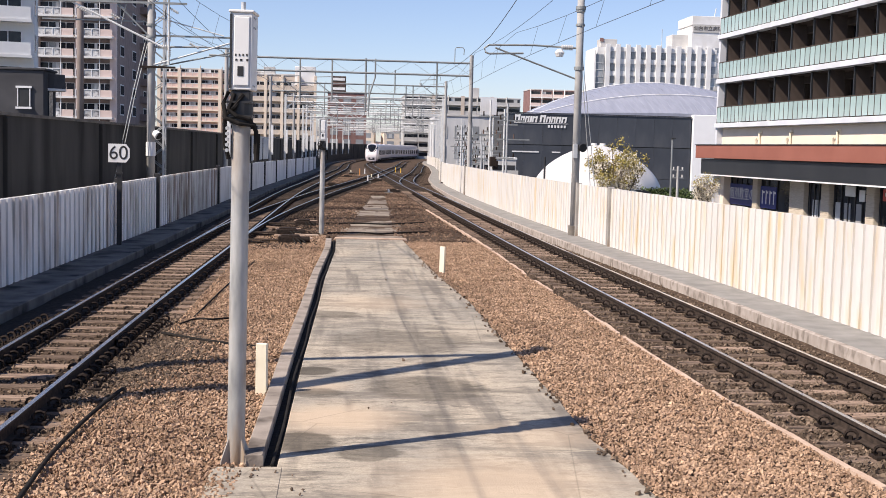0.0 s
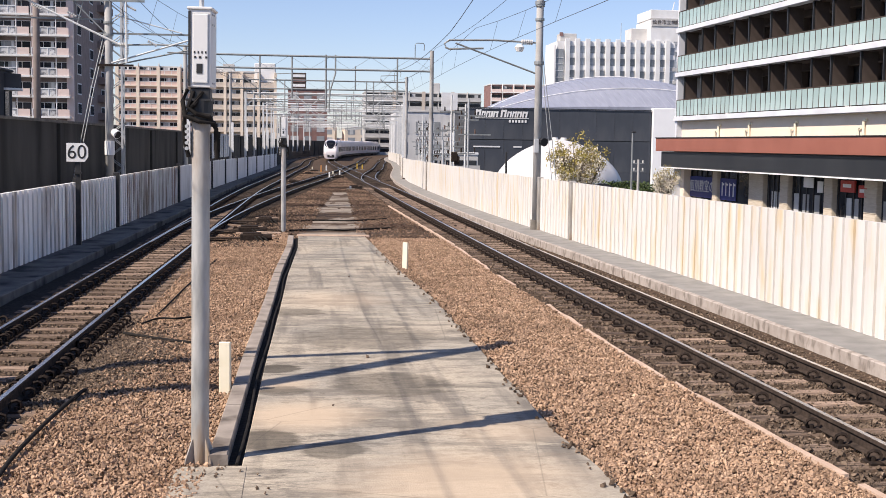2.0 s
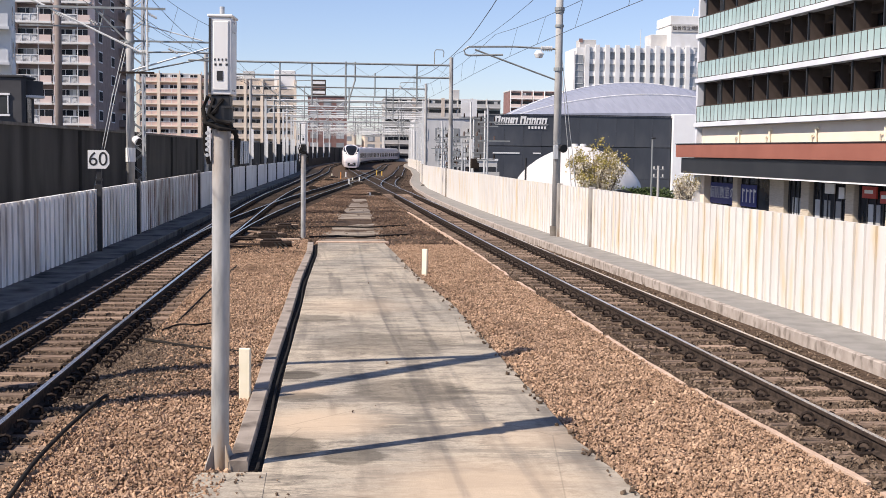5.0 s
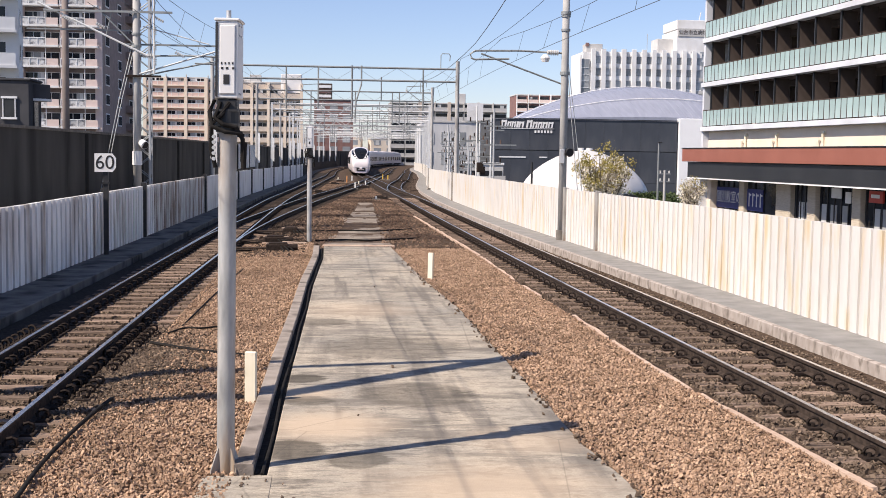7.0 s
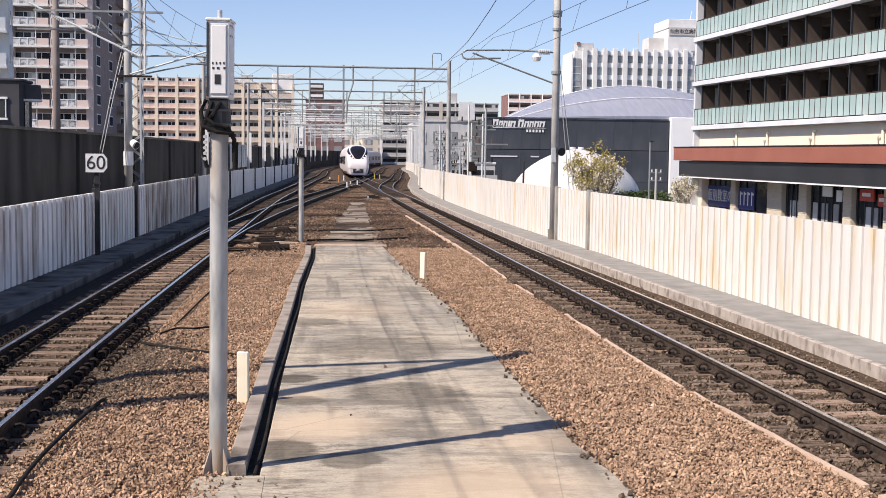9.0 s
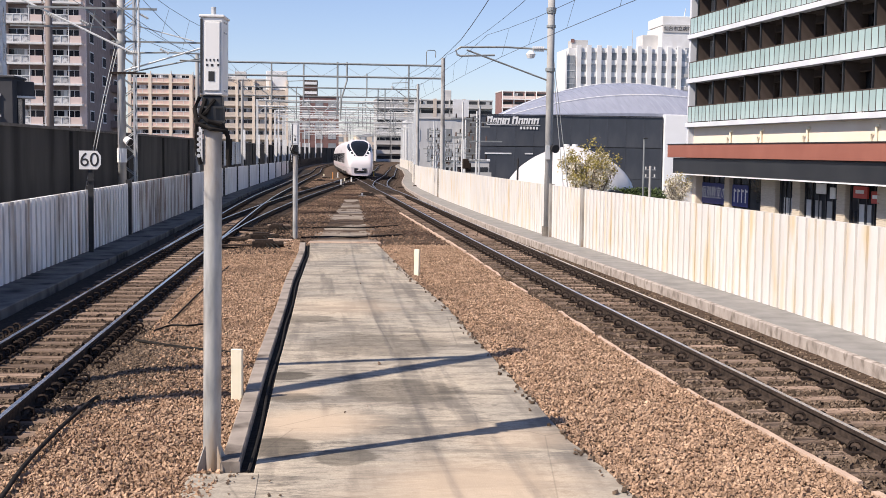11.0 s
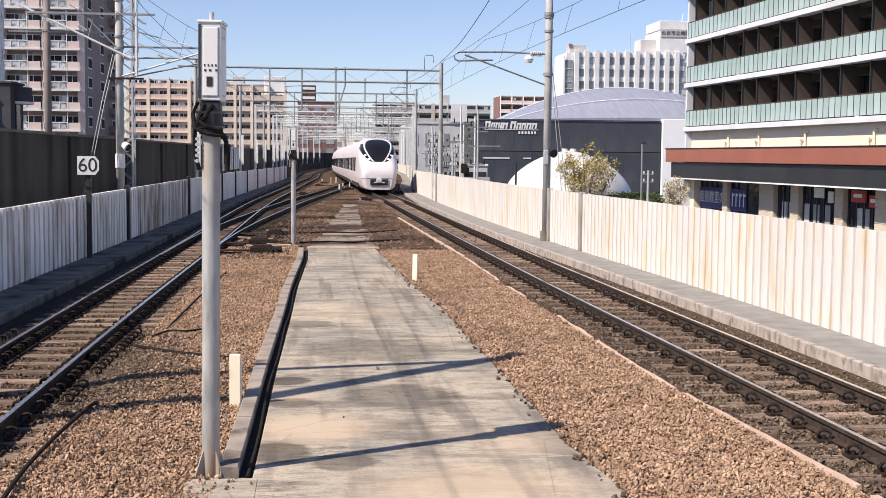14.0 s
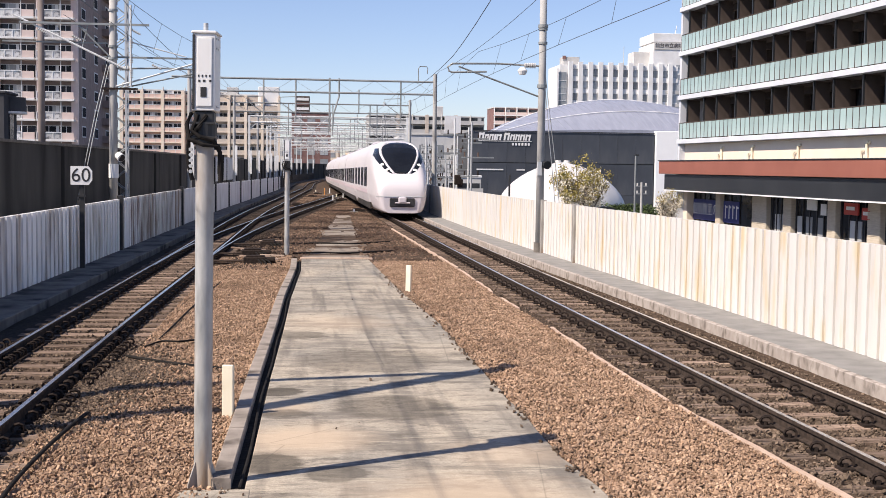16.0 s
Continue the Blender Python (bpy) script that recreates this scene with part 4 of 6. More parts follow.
lm = mast("mast", -6.40, 41.6, 10.0, 0.145, MASTC, "pale round concrete mast behind the ribbed barrier")
part("white_sleeve", Build().tube((0, 0, 2.25), (0, 0, 2.72), 0.165, n=16), WHITE, lm)
part("lamp_hood", Build().tube((0.16, -0.1, 3.02), (0.3, -0.24, 2.92), 0.12, 0.15, 14), WHITE, lm, "white rounded lamp hood")
part("lamp_glass", Build().tube((0.296, -0.236, 2.923), (0.304, -0.246, 2.917), 0.125, n=14), BLACK, lm, "dark lamp face")
part("crossarm", Build().box((-0.9, -0.16, 7.35), (4.2, 0.07, 0.07)), STEEL, lm)
part("crossarm", Build().box((0.25, -0.16, 5.23), (1.15, 0.08, 0.065)), RUSTY, lm)
part("crossarm", Build().box((1.1, 0.16, 6.3), (3.0, 0.06, 0.06)), STEEL, lm)
part("crossarm", Build().box((-1.9, 0.1, 6.75), (3.4, 0.05, 0.05)), STEEL, lm)
part("brace", Build().tube((0, -0.1, 6.2), (-1.1, -0.12, 7.3), 0.03, n=6), STEEL, lm)
part("brace", Build().tube((-1.0, -0.1, 6.5), (-0.8, -0.12, 7.3), 0.02, n=6), STEEL, lm)
cantilever(lm, 5.9, 3.1, 1, 0.7)
for p, q, r in (((-3.2, -0.1, 7.6), (0.4, -0.12, 5.9), 0.035), ((0.1, -0.1, 5.3), (2.6, 0.0, 6.1), 0.03), ((0.6, -0.16, 5.3), (0.6, -0.16, 8.0), 0.04), ((0.2, 0.1, 6.9), (2.4, 0.1, 6.35), 0.02)):
    part("stay", Build().tube(p, q, r, n=6), POSTW, lm)
for x0_, z0_ in ((-1.3, 6.95), (-2.4, 7.15), (1.3, 6.05), (0.62, 7.2)):
    b = Build().tube((x0_, -0.12, z0_), (x0_ + 0.3, -0.12, z0_ - 0.16), 0.02, n=6)
    for j in range(5):
        b.tube((x0_ + 0.06 * j, -0.12, z0_ - 0.032 * j), (x0_ + 0.06 * j + 0.03, -0.12, z0_ - 0.032 * j - 0.016), 0.045, n=8)
    part("string_insulator", b, PORC, lm)
for k in (0, 1):
    part("guy_wire", Build().line([(-0.05 - k * 0.09, 0, 6.3), (-0.45 - k * 0.09, -0.3, 4.4), (-1.02 - k * 0.09, -0.8, 1.2)], 0.016, 5), STEEL, lm)
b = Build()
for i in range(3):
    for j in range(5):
        b.tube((0.62, -0.16, 5.6 + i * 0.5 + j * 0.06), (0.62, -0.16, 5.63 + i * 0.5 + j * 0.06), 0.06, n=8)
part("insulator", b, PORC, lm)


def lattice(x, y, h, w):
    root = thing("lattice_mast", "white painted steel lattice mast behind the ribbed barrier", "lattice mast", (x, y, -0.2), "catenary masts")
    for a in (-1, 1):
        for c in (-1, 1):
            part("leg", Build().box((a * w / 2, c * w / 2, h / 2), (0.07, 0.07, h)), GREYP, root)
    b = Build()
    n = int(h / 0.42)
    for i in range(n):
        z, s = i * 0.42, 1 if i % 2 else -1
        for c in (-1, 1):
            b.tube((-s * w / 2, c * w / 2, z), (s * w / 2, c * w / 2, z + 0.42), 0.022, n=5)
            b.tube((c * w / 2, -s * w / 2, z), (c * w / 2, s * w / 2, z + 0.42), 0.022, n=5)
    tagged(part("lacing", b, STEEL, root), kind="stuff")
    return root


lattice(-7.08, 47.6, 12.0, 0.54)
mast("mast", -9.7, 46.2, 11.0, 0.14, mat("brown_mast_concrete", (0.20, 0.165, 0.15), (0.28, 0.235, 0.215), 2, 0.85, bump=0.1), "brownish concrete mast behind the tall dark wall", False)
# two masts out of sight to the side, whose brackets throw their shadows over the slab
for x, y, tip in ((-6.75, 10.6, (-2.44, 13.4, 5.9)), (-6.75, 12.25, (-3.0, 12.95, 5.95))):
    om = mast("mast", x, y, 6.4, 0.17, MASTC, "pale concrete mast with a long skew bracket", False)
    part("long_bracket", Build().line([(0, 0, 6.15), (0.84, 0.0 if y < 11 else 0.16, 6.15), (tip[0] - x, tip[1] - y, tip[2] + 0.2)], 0.155 if y < 11 else 0.085, 8), STEEL, om)


def gantry(y, zt=7.55, deep=0.70):
    xl, xr = bar_x(BAR_L, y) - 1.45, bar_x(BAR_R, y) + 0.16
    root = thing("gantry", "grey steel portal gantry spanning all the tracks", "gantry", (0, y, -0.2), "portal gantries")
    near = y < 140
    for x in (xl, xr):
        if near:
            part("post", Build().tube((x, 0, -1.0), (x, 0, zt + 0.65), 0.13, 0.11, 12), MASTC, root)
        else:
            part("post", Build().box((x, 0, (zt - 0.5) / 2), (0.22, 0.22, zt + 1.5)), POSTW, root)
    part("duct", Build().box((xl + 0.16, -0.05, 3.1), (0.18, 0.16, 2.4)), WHITE, root)
    for z in (zt + 0.2, zt + 0.2 - deep):
        part("chord", Build().tube((xl, 0, z), (xr, 0, z), 0.055, n=8), STEEL if near else POSTW, root)
    b = Build()
    n = max(4, int((xr - xl) / 1.1))
    for i in range(n):
        a, c = xl + (xr - xl) * i / n, xl + (xr - xl) * (i + 1) / n
        z0, z1 = zt + 0.2, zt + 0.2 - deep
        b.tube((a, 0, z0 if i % 2 else z1), (c, 0, z1 if i % 2 else z0), 0.010 if near else 0.02, n=4)
    tagged(part("web", b, STEEL, root), kind="stuff")
    for key in ("right", "left", "crossover", "branch"):
        if LINES[key][0][0] + 4 > y or (key == "crossover" and y < 60):
            continue
        x = line_x(key, y) + 0.35
        part("drop_tube", Build().tube((x, 0, zt + 0.24), (x, 0, 5.2), 0.045, n=6), STEEL, root)
        part("arm", Build().line([(x, 0, 6.55), (x - 0.9, 0, 6.5), (x - 0.95, 0, 6.3), (x, 0, 5.6)], 0.022, 5), STEEL, root)
        b = Build()
        for j in range(4):
            b.tube((x - 0.9, 0, 6.16 + j * 0.05), (x - 0.9, 0, 6.18 + j * 0.05), 0.07, n=8)
        part("insulator", b, PORC, root)
    for x in (xl + (xr - xl) * 0.93,):
        part("hook", Build().line([(x, 0, zt + 0.2), (x, 0, zt + 0.95), (x + 0.08, 0, zt + 1.05), (x + 0.45, 0, zt + 1.05), (x + 0.52, 0, zt + 0.95), (x + 0.5, 0, zt + 0.65)], 0.025, 5), STEEL, root)
    return root


GANTRY_YS = [67.4] + [98.6 + 30.6 * i for i in range(8)]
for i, y in enumerate(GANTRY_YS):
    g = gantry(y, 7.3 if i == 0 else 7.55)
    if i == 0:
        part("hanger", Build().tube((1.33, 0, 7.6), (1.33, 0, 4.7), 0.05, n=8), STEEL, g)
        part("hanger", Build().line([(1.85, 0, 7.6), (1.85, 0, 6.6), (1.55, 0, 5.6), (1.5, 0, 4.7)], 0.045, 8), STEEL, g)
        part("hanger", Build().tube((2.95, 0, 7.0), (2.95, 0, 5.7), 0.035, n=8), STEEL, g)

# light intermediate portals and far masts
for i in range(7):
    y = 114 + i * 30.6
    x0, x1 = bar_x(BAR_L, y) - 1.3, bar_x(BAR_R, y) + 0.16
    root = thing("gantry", "slim far steel portal over the tracks", "gantry", (0, y, -0.2), "portal gantries")
    for x in (x0, x1):
        part("post", Build().box((x, 0, 3.2), (0.2, 0.2, 8.4)), POSTW, root)
    for z in (7.3, 6.75):
        part("chord", Build().tube((x0, 0, z), (x1, 0, z), 0.07, n=6), POSTW, root)
    part("duct", Build().box((x0 + 0.16, -0.05, 3.0), (0.16, 0.14, 2.2)), WHITE, root)
    part("chord", Build().tube((x0, 0, 6.1), (x1, 0, 6.1), 0.04, n=6), POSTW, root)
    b = Build()
    for j in range(10):
        a, c = x0 + (x1 - x0) * j / 10, x0 + (x1 - x0) * (j + 1) / 10
        b.tube((a, 0, 7.3 if j % 2 else 6.1), (c, 0, 6.1 if j % 2 else 7.3), 0.045, n=4)
    tagged(part("web", b, POSTW, root), kind="stuff")
    for j in range(5):
        x = x0 + (x1 - x0) * (0.14 + 0.18 * j)
        part("drop_tube", Build().tube((x, 0, 7.6), (x, 0, 5.7 + 0.3 * (j % 2)), 0.04, n=5), STEEL, root)


def wire_span(key, off, z, sag, ys, r):
    pts = []
    for a, c in zip(ys, ys[1:]):
        for k in range(8):
            t = k / 8
            y = a + (c - a) * t
            pts.append((line_x(key, y) + off * math.cos(math.pi * (y / 31)), y, z - 4 * sag * t * (1 - t)))
    y = ys[-1]
    pts.append((line_x(key, y), y, z))
    return pts


SUP = [-14, 5.3, 36.2] + GANTRY_YS
for key, ys in (("right", SUP), ("left", SUP), ("crossover", GANTRY_YS), ("branch", GANTRY_YS[1:])):
    root = thing("catenary", "thin grey contact and carrier wires over a track", "overhead wire", group="overhead wires")
    lo, hi = wire_span(key, 0.2, 5.1, 0.0, ys, 0.01), wire_span(key, 0.0, 6.05, 0.4, ys, 0.01)
    part("contact_wire", Build().line(lo, 0.006, 5), WIRE, root)
    part("carrier_wire", Build().line(hi, 0.006, 5), WIRE, root)
    for i in range(2, len(lo), 1):
        if i % 8 and lo[i][1] < 170:
            part("dropper", Build().tube(lo[i], hi[i], 0.005, n=4), WIRE, root)
# feeders on the mast tops and loose cross wires
for pts in ([(8.6, 4, 9.4), (7.5, 36.2, 8.2), (7.4, 67.4, 7.9), (8.6, 98, 7.9), (11, 129, 7.9), (14, 160, 7.9)], [(-6.8, 41.6, 7.4), (-6.4, 67.4, 7.8), (-5.9, 98, 7.9), (-5.2, 129, 7.9)],
            [(-8.0, 41.6, 7.45), (-6.6, 67.4, 7.6), (-6.0, 98, 7.8)], [(-4.6, 12, 8.8), (-5.6, 41.6, 7.4), (-5.0, 67.4, 7.2)],
            [(3.9, 14, 7.9), (4.4, 36.2, 5.9), (5.0, 67.4, 6.6), (5.0, 98, 6.9)]):
    fine = []
    for p, q in zip(pts, pts[1:]):
        p, q = Vector(p), Vector(q)
        for k in range(8):
            t = k / 8
            fine.append(p.lerp(q, t) - Vector((0, 0, 1.2 * t * (1 - t))))
    fine.append(Vector(pts[-1]))
    solid("feeder_wire", Build().line(fine, 0.010, 5), WIRE, "single dark feeder wire between the masts", "overhead wire", "overhead wires")

# yard of poles beyond the white barrier
yr = random.Random(5)
BROWNP = mat("brown_porcelain", (0.10, 0.06, 0.045), (0.16, 0.10, 0.075), 6, 0.35)
YARD_INS = [Build().tube((0, 0, 0), (0, 0, 0.26), 0.05, 0.035, 6).mesh("insulator", m) for m in (RUSTY, BROWNP)]
for i in range(34):
    y = 70 + i * 4.0 + yr.uniform(-2, 2)
    x = bar_x(BAR_R, y) + yr.uniform(0.9, 3.2) + (y - 70) * 0.02
    h = yr.uniform(4.0, 7.6)
    root = thing("yard_pole", "grey steel yard pole with crossarms and insulators", "pole", (x, y, -2.6), "yard poles")
    part("shaft", Build().tube((0, 0, -4.4), (0, 0, h + 1.0), 0.065, 0.055, 8), POSTW if i % 3 else GREYP, root)
    for k in range(yr.randint(1, 3)):
        z = h - k * 1.1
        part("crossarm", Build().box((yr.uniform(-0.3, 0.5), 0, z), (yr.uniform(1.0, 2.2), 0.08, 0.08)), STEEL, root)
        for j in range(3):
            part("insulator", YARD_INS[k % 2], None, root).matrix_basis = pose(-0.4 + j * 0.4, 0, z + 0.05)
    if i % 2:
        part("transformer", Build().rbox((0.2, -0.2, h * 0.62), (0.4, 0.3, 0.6), 0.04), RUSTY, root)

# ---- the town ----
RAILG = mat("balcony_glass", (0.50, 0.50, 0.50), (0.66, 0.66, 0.66), 1.4, 0.25, c3=(0.22, 0.22, 0.23), s3=0.9, cut3=(0.52, 0.6), vary=0.25)
DIMWIN = mat("unlit_window", (0.020, 0.019, 0.022), (0.04, 0.038, 0.042), 0.8, 0.85)
MAUVE = mat("mauve_tile", (0.26, 0.20, 0.182), (0.33, 0.26, 0.238), 1.2, 0.8, bump=0.1, bscale=8)
PINKW = mat("pink_panel", (0.66, 0.52, 0.475), (0.73, 0.60, 0.55), 0.8, 0.7, vary=0.05)
WHITEW = mat("white_wall", (0.70, 0.70, 0.70), (0.79, 0.79, 0.79), 0.5, 0.75, c3=(0.62, 0.60, 0.57), s3=0.25, cut3=(0.5, 0.75))
CREAMW = mat("cream_tile", (0.74, 0.62, 0.50), (0.79, 0.68, 0.56), 0.7, 0.8, vary=0.04)
SALMON = mat("salmon_tile", (0.72, 0.50, 0.42), (0.78, 0.57, 0.48), 0.7, 0.8, vary=0.05)
TAN = mat("tan_tile", (0.55, 0.47, 0.40), (0.62, 0.54, 0.46), 0.5, 0.8)
GREYW = mat("grey_wall", (0.46, 0.45, 0.44), (0.54, 0.53, 0.51), 0.4, 0.85, vary=0.06)
# brown tile, lowered in tone so that the balcony recesses look shaded
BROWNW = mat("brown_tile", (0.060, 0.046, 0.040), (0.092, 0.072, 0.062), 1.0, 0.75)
BRICKR = mat("red_brown_tile", (0.20, 0.115, 0.105), (0.27, 0.165, 0.15), 0.6, 0.8)
DARKW = mat("dark_cladding", (0.044, 0.049, 0.060), (0.064, 0.070, 0.084), 0.5, 0.42, c3=(0.085, 0.088, 0.095), s3=0.22, cut3=(0.5, 0.75), stretch=(1, 1, 0.35), vary=0.10)
HOUSED = mat("charcoal_render", (0.06, 0.06, 0.065), (0.085, 0.085, 0.09), 0.8, 0.85)
TEAL = mat("green_glass", (0.30, 0.42, 0.415), (0.41, 0.52, 0.515), 0.5, 0.15, vary=0.10, c3=(0.48, 0.47, 0.45), s3=0.35, cut3=(0.58, 0.72))
FASCIA = mat("rust_red_fascia", (0.27, 0.095, 0.065), (0.32, 0.118, 0.082), 0.6, 0.5)
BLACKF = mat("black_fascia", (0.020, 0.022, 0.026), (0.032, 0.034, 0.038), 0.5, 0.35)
ROOFW = mat("pale_roof", (0.29, 0.305, 0.365), (0.35, 0.365, 0.43), 0.4, 0.4, metal=0.1, stretch=(3, 0.4, 1))
TENT = mat("white_membrane", (0.60, 0.58, 0.56), (0.66, 0.64, 0.62), 0.4, 0.55)
NAVY = mat("navy_banner", (0.02, 0.03, 0.16), (0.03, 0.04, 0.2), 2, 0.5)
BARK = mat("bark", (0.09, 0.07, 0.055), (0.15, 0.12, 0.10), 8, 0.95, bump=0.6, bscale=30)
LEAF = mat("young_leaf", (0.26, 0.225, 0.05), (0.38, 0.30, 0.09), 9, 0.6, island=0.4)
BLOOM = mat("pale_blossom", (0.70, 0.62, 0.50), (0.78, 0.72, 0.60), 9, 0.7, island=0.2)
HEDGE = mat("hedge_leaf", (0.04, 0.07, 0.02), (0.08, 0.11, 0.03), 9, 0.7, island=0.5)
STONEP = mat("stone_pier", (0.50, 0.43, 0.34), (0.60, 0.53, 0.43), 3, 0.85, stretch=(1, 1, 6), bump=0.3)


def block(name, label, cat, at_, rz, w, d, z1, wall, storeys, pitch, zf, bays, opts, group="town buildings"):
    """A building whose front lies at local y = 0 facing -y, from x = 0 to w. zf: floor level of the first modelled storey. opts: balcony depth, parapet material and so on."""
    root = thing(name, label, cat, (at_[0], at_[1], 0), group, rz=rz)
    body = part("wall", Build().box((w / 2, d / 2, (z1 - 7.0) / 2), (w, d, z1 + 7.0)), wall, root)
    part("roof", Build().rbox((w / 2, d / 2, z1 + 0.2), (w + 0.3, d + 0.3, 0.4), 0.05), opts.get("roof", GREYW), root)
    bw = w / bays
    glass = opts.get("glass", GLASS)
    win = Build().box((0, 0, 0), (bw * opts.get("win", 0.62), 0.10, pitch * 0.62)).mesh("window", glass)
    half = Build().box((0, 0, 0), (bw * 0.26, 0.12, pitch * 0.58)).mesh("pale_window", CURTAIN)
    dep = opts.get("depth", 0.0)
    ww, wh, ns = bw * opts.get("win", 0.62), pitch * 0.62, opts.get("sashes", 2)
    sb2 = Build().box((0, -0.08, wh / 2), (ww, 0.08, 0.09)).box((0, -0.08, -wh / 2), (ww, 0.08, 0.09))
    for j in range(ns + 1):
        sb2.box((-ww / 2 + ww * j / ns, -0.08, 0), (0.42 if j == ns // 2 and ns > 3 else 0.09, 0.09, wh))
    sash = sb2.mesh("window_frame", WHITEW)
    pipe = Build().tube((0, 0, -pitch / 2), (0, 0, pitch / 2), 0.07, n=6).mesh("drainpipe", WHITEW)
    split = opts.get("split", 0.6)
    if dep:
        slab = Build().box((0, 0, 0), (bw * opts.get("bal", 0.94) + 0.1, dep + 0.16, 0.27)).mesh("balcony", opts.get("slab", WHITEW))
        rail = Build().box((0, 0, 0), (bw * opts.get("bal", 0.94) * split, 0.07, pitch * 0.36)).mesh("railing", opts.get("rail", CURTAIN))
        sol = Build().box((0, 0, 0), (bw * opts.get("bal", 0.94) * (1 - split), 0.12, pitch * 0.40)).mesh("parapet", opts.get("solid", PINKW))
        rw, rh = bw * opts.get("bal", 0.94) * split, pitch * 0.36
        bb_ = Build().box((0, 0, rh / 2), (rw, 0.1, 0.12)).box((0, 0, -rh / 2), (rw, 0.1, 0.1))
        for j in range(4):
            bb_.box((-rw / 2 + rw * j / 3, 0, 0), (0.1, 0.1, rh))
        bar_ = bb_.mesh("rail_bar", WHITEW)
        hpm = Build().box((0, 0, 0), (0.8, 0.35, 0.7)).mesh("heat_pump", WHITEW)
        fin = Build().box((0, 0, 0), (0.14, dep, pitch)).mesh("divider", opts.get("fin", wall))
    for k in range(storeys):
        z = zf + k * pitch
        if z > z1 - pitch * 0.5:
            break
        for i in range(bays):
            cx = (i + 0.5) * bw
            part("window", win, None, root).matrix_basis = pose(cx, -0.02, z + pitch * 0.42)
            if opts.get("sashes"):
                part("window_frame", sash, None, root).matrix_basis = pose(cx, -0.02, z + pitch * 0.42)
            if opts.get("pipe"):
                part("drainpipe", pipe, None, root).matrix_basis = pose(cx + bw * 0.14, -dep * 0.86, z + pitch * 0.5)
            if yr.random() < opts.get("pale", 0.4):
                part("pale_window", half, None, root).matrix_basis = pose(cx + bw * yr.choice((-0.17, 0.0, 0.17)), -0.03, z + pitch * 0.42)
            if dep:
                bl = part("balcony", slab, None, root)
                bl.matrix_basis = pose(cx, -dep / 2, z)
                x0 = -bw * opts.get("bal", 0.94) / 2
                part("railing", rail, None, bl).matrix_basis = pose(x0 + bw * 0.94 * split / 2, -dep / 2 + 0.05, 0.1 + pitch * 0.18)
                if split < 0.99:
                    part("parapet", sol, None, bl).matrix_basis = pose(-x0 - bw * 0.94 * (1 - split) / 2, -dep / 2 + 0.05, 0.02 + pitch * 0.18)
                if opts.get("bars"):
                    part("rail_bar", bar_, None, bl).matrix_basis = pose(x0 + bw * 0.94 * split / 2, -dep / 2 + 0.0, 0.1 + pitch * 0.18)
                    if yr.random() < 0.5:
                        part("heat_pump", hpm, None, bl).matrix_basis = pose(x0 + bw * yr.uniform(0.2, 0.5), dep * 0.2, 0.45)
                part("divider", fin, None, bl).matrix_basis = pose(x0 + 0.1, 0, pitch / 2)
    if "piers" in opts:
        pm = Build().box((0, 0, 0), (bw * 0.16, dep + 0.25, z1 + 7.0)).mesh("pier", opts["piers"])
        for i in range(bays + 1):
            part("pier", pm, None, root).matrix_basis = pose(i * bw, -dep / 2, (z1 - 7.0) / 2)
    for sx, sn, sbays in opts.get("sides", ()):
        sw = Build().box((0, 0, 0), (0.10, d / sbays * 0.26, pitch * 0.46)).mesh("window", opts.get("sideglass", glass))
        sf = Build().box((0, 0, 0), (0.07, d / sbays * 0.26 + 0.36, pitch * 0.46 + 0.36)).mesh("window_frame", opts.get("sideframe", WHITEW))
        for k in range(storeys):
            z = zf + k * pitch
            if z > z1 - pitch * 0.5:
                break
            for i in range(sbays):
                wn_ = part("window", sw, None, root)
                wn_.matrix_basis = pose(sx + sn * 0.03, d * (i + 0.5) / sbays, z + pitch * 0.5)
                part("frame", sf, None, wn_)
    return root


# mauve apartment tower with balconies
apt = block("apartment_building", "tall mauve apartment tower with white-edged pink balconies", "apartment building", (-69.1, 175), 0, 37.2, 31, 32, MAUVE, 12, 2.81, -2.84, 7,
            {"depth": 1.7, "rail": RAILG, "solid": PINKW, "split": 0.66, "bars": 1, "fin": PINKW, "sides": ((37.2, 1, 3),), "sideglass": DIMWIN, "pale": 0.45, "win": 0.9, "sashes": 4, "pipe": 1})
part("corner_pilaster", Build().box((37.0, -0.35, 12.5), (0.9, 0.7, 39)), PINKW, apt)
for k in range(12):
    part("side_balcony", Build().box((37.9, 24.5, -2.2 + 2.81 * k), (1.5, 6.5, 1.1)), MAUVE, apt)

# white block further round, and the charcoal house by the wall
block("apartment_building", "white apartment block with flat balconies", "apartment building", (-47.6, 118), 12, 18.0, 14, 30, WHITEW, 10, 3.4, 0.2, 3, {"depth": 1.5, "rail": WHITEW, "split": 0.99, "win": 0.62, "pale": 0.3, "sashes": 3, "sides": ((18.0, 1, 2),)})
hs = thing("house", "charcoal rendered house with white-framed windows and rounded balconies", "house", (-23.3, 60, 0))
part("wall", Build().rbox((4.5, 1.2, 1.62), (9.0, 2.4, 8.44), 0.05), HOUSED, hs)
part("parapet", Build().rbox((4.5, 1.2, 5.87), (9.15, 2.55, 0.12), 0.03), HOUSED, hs)
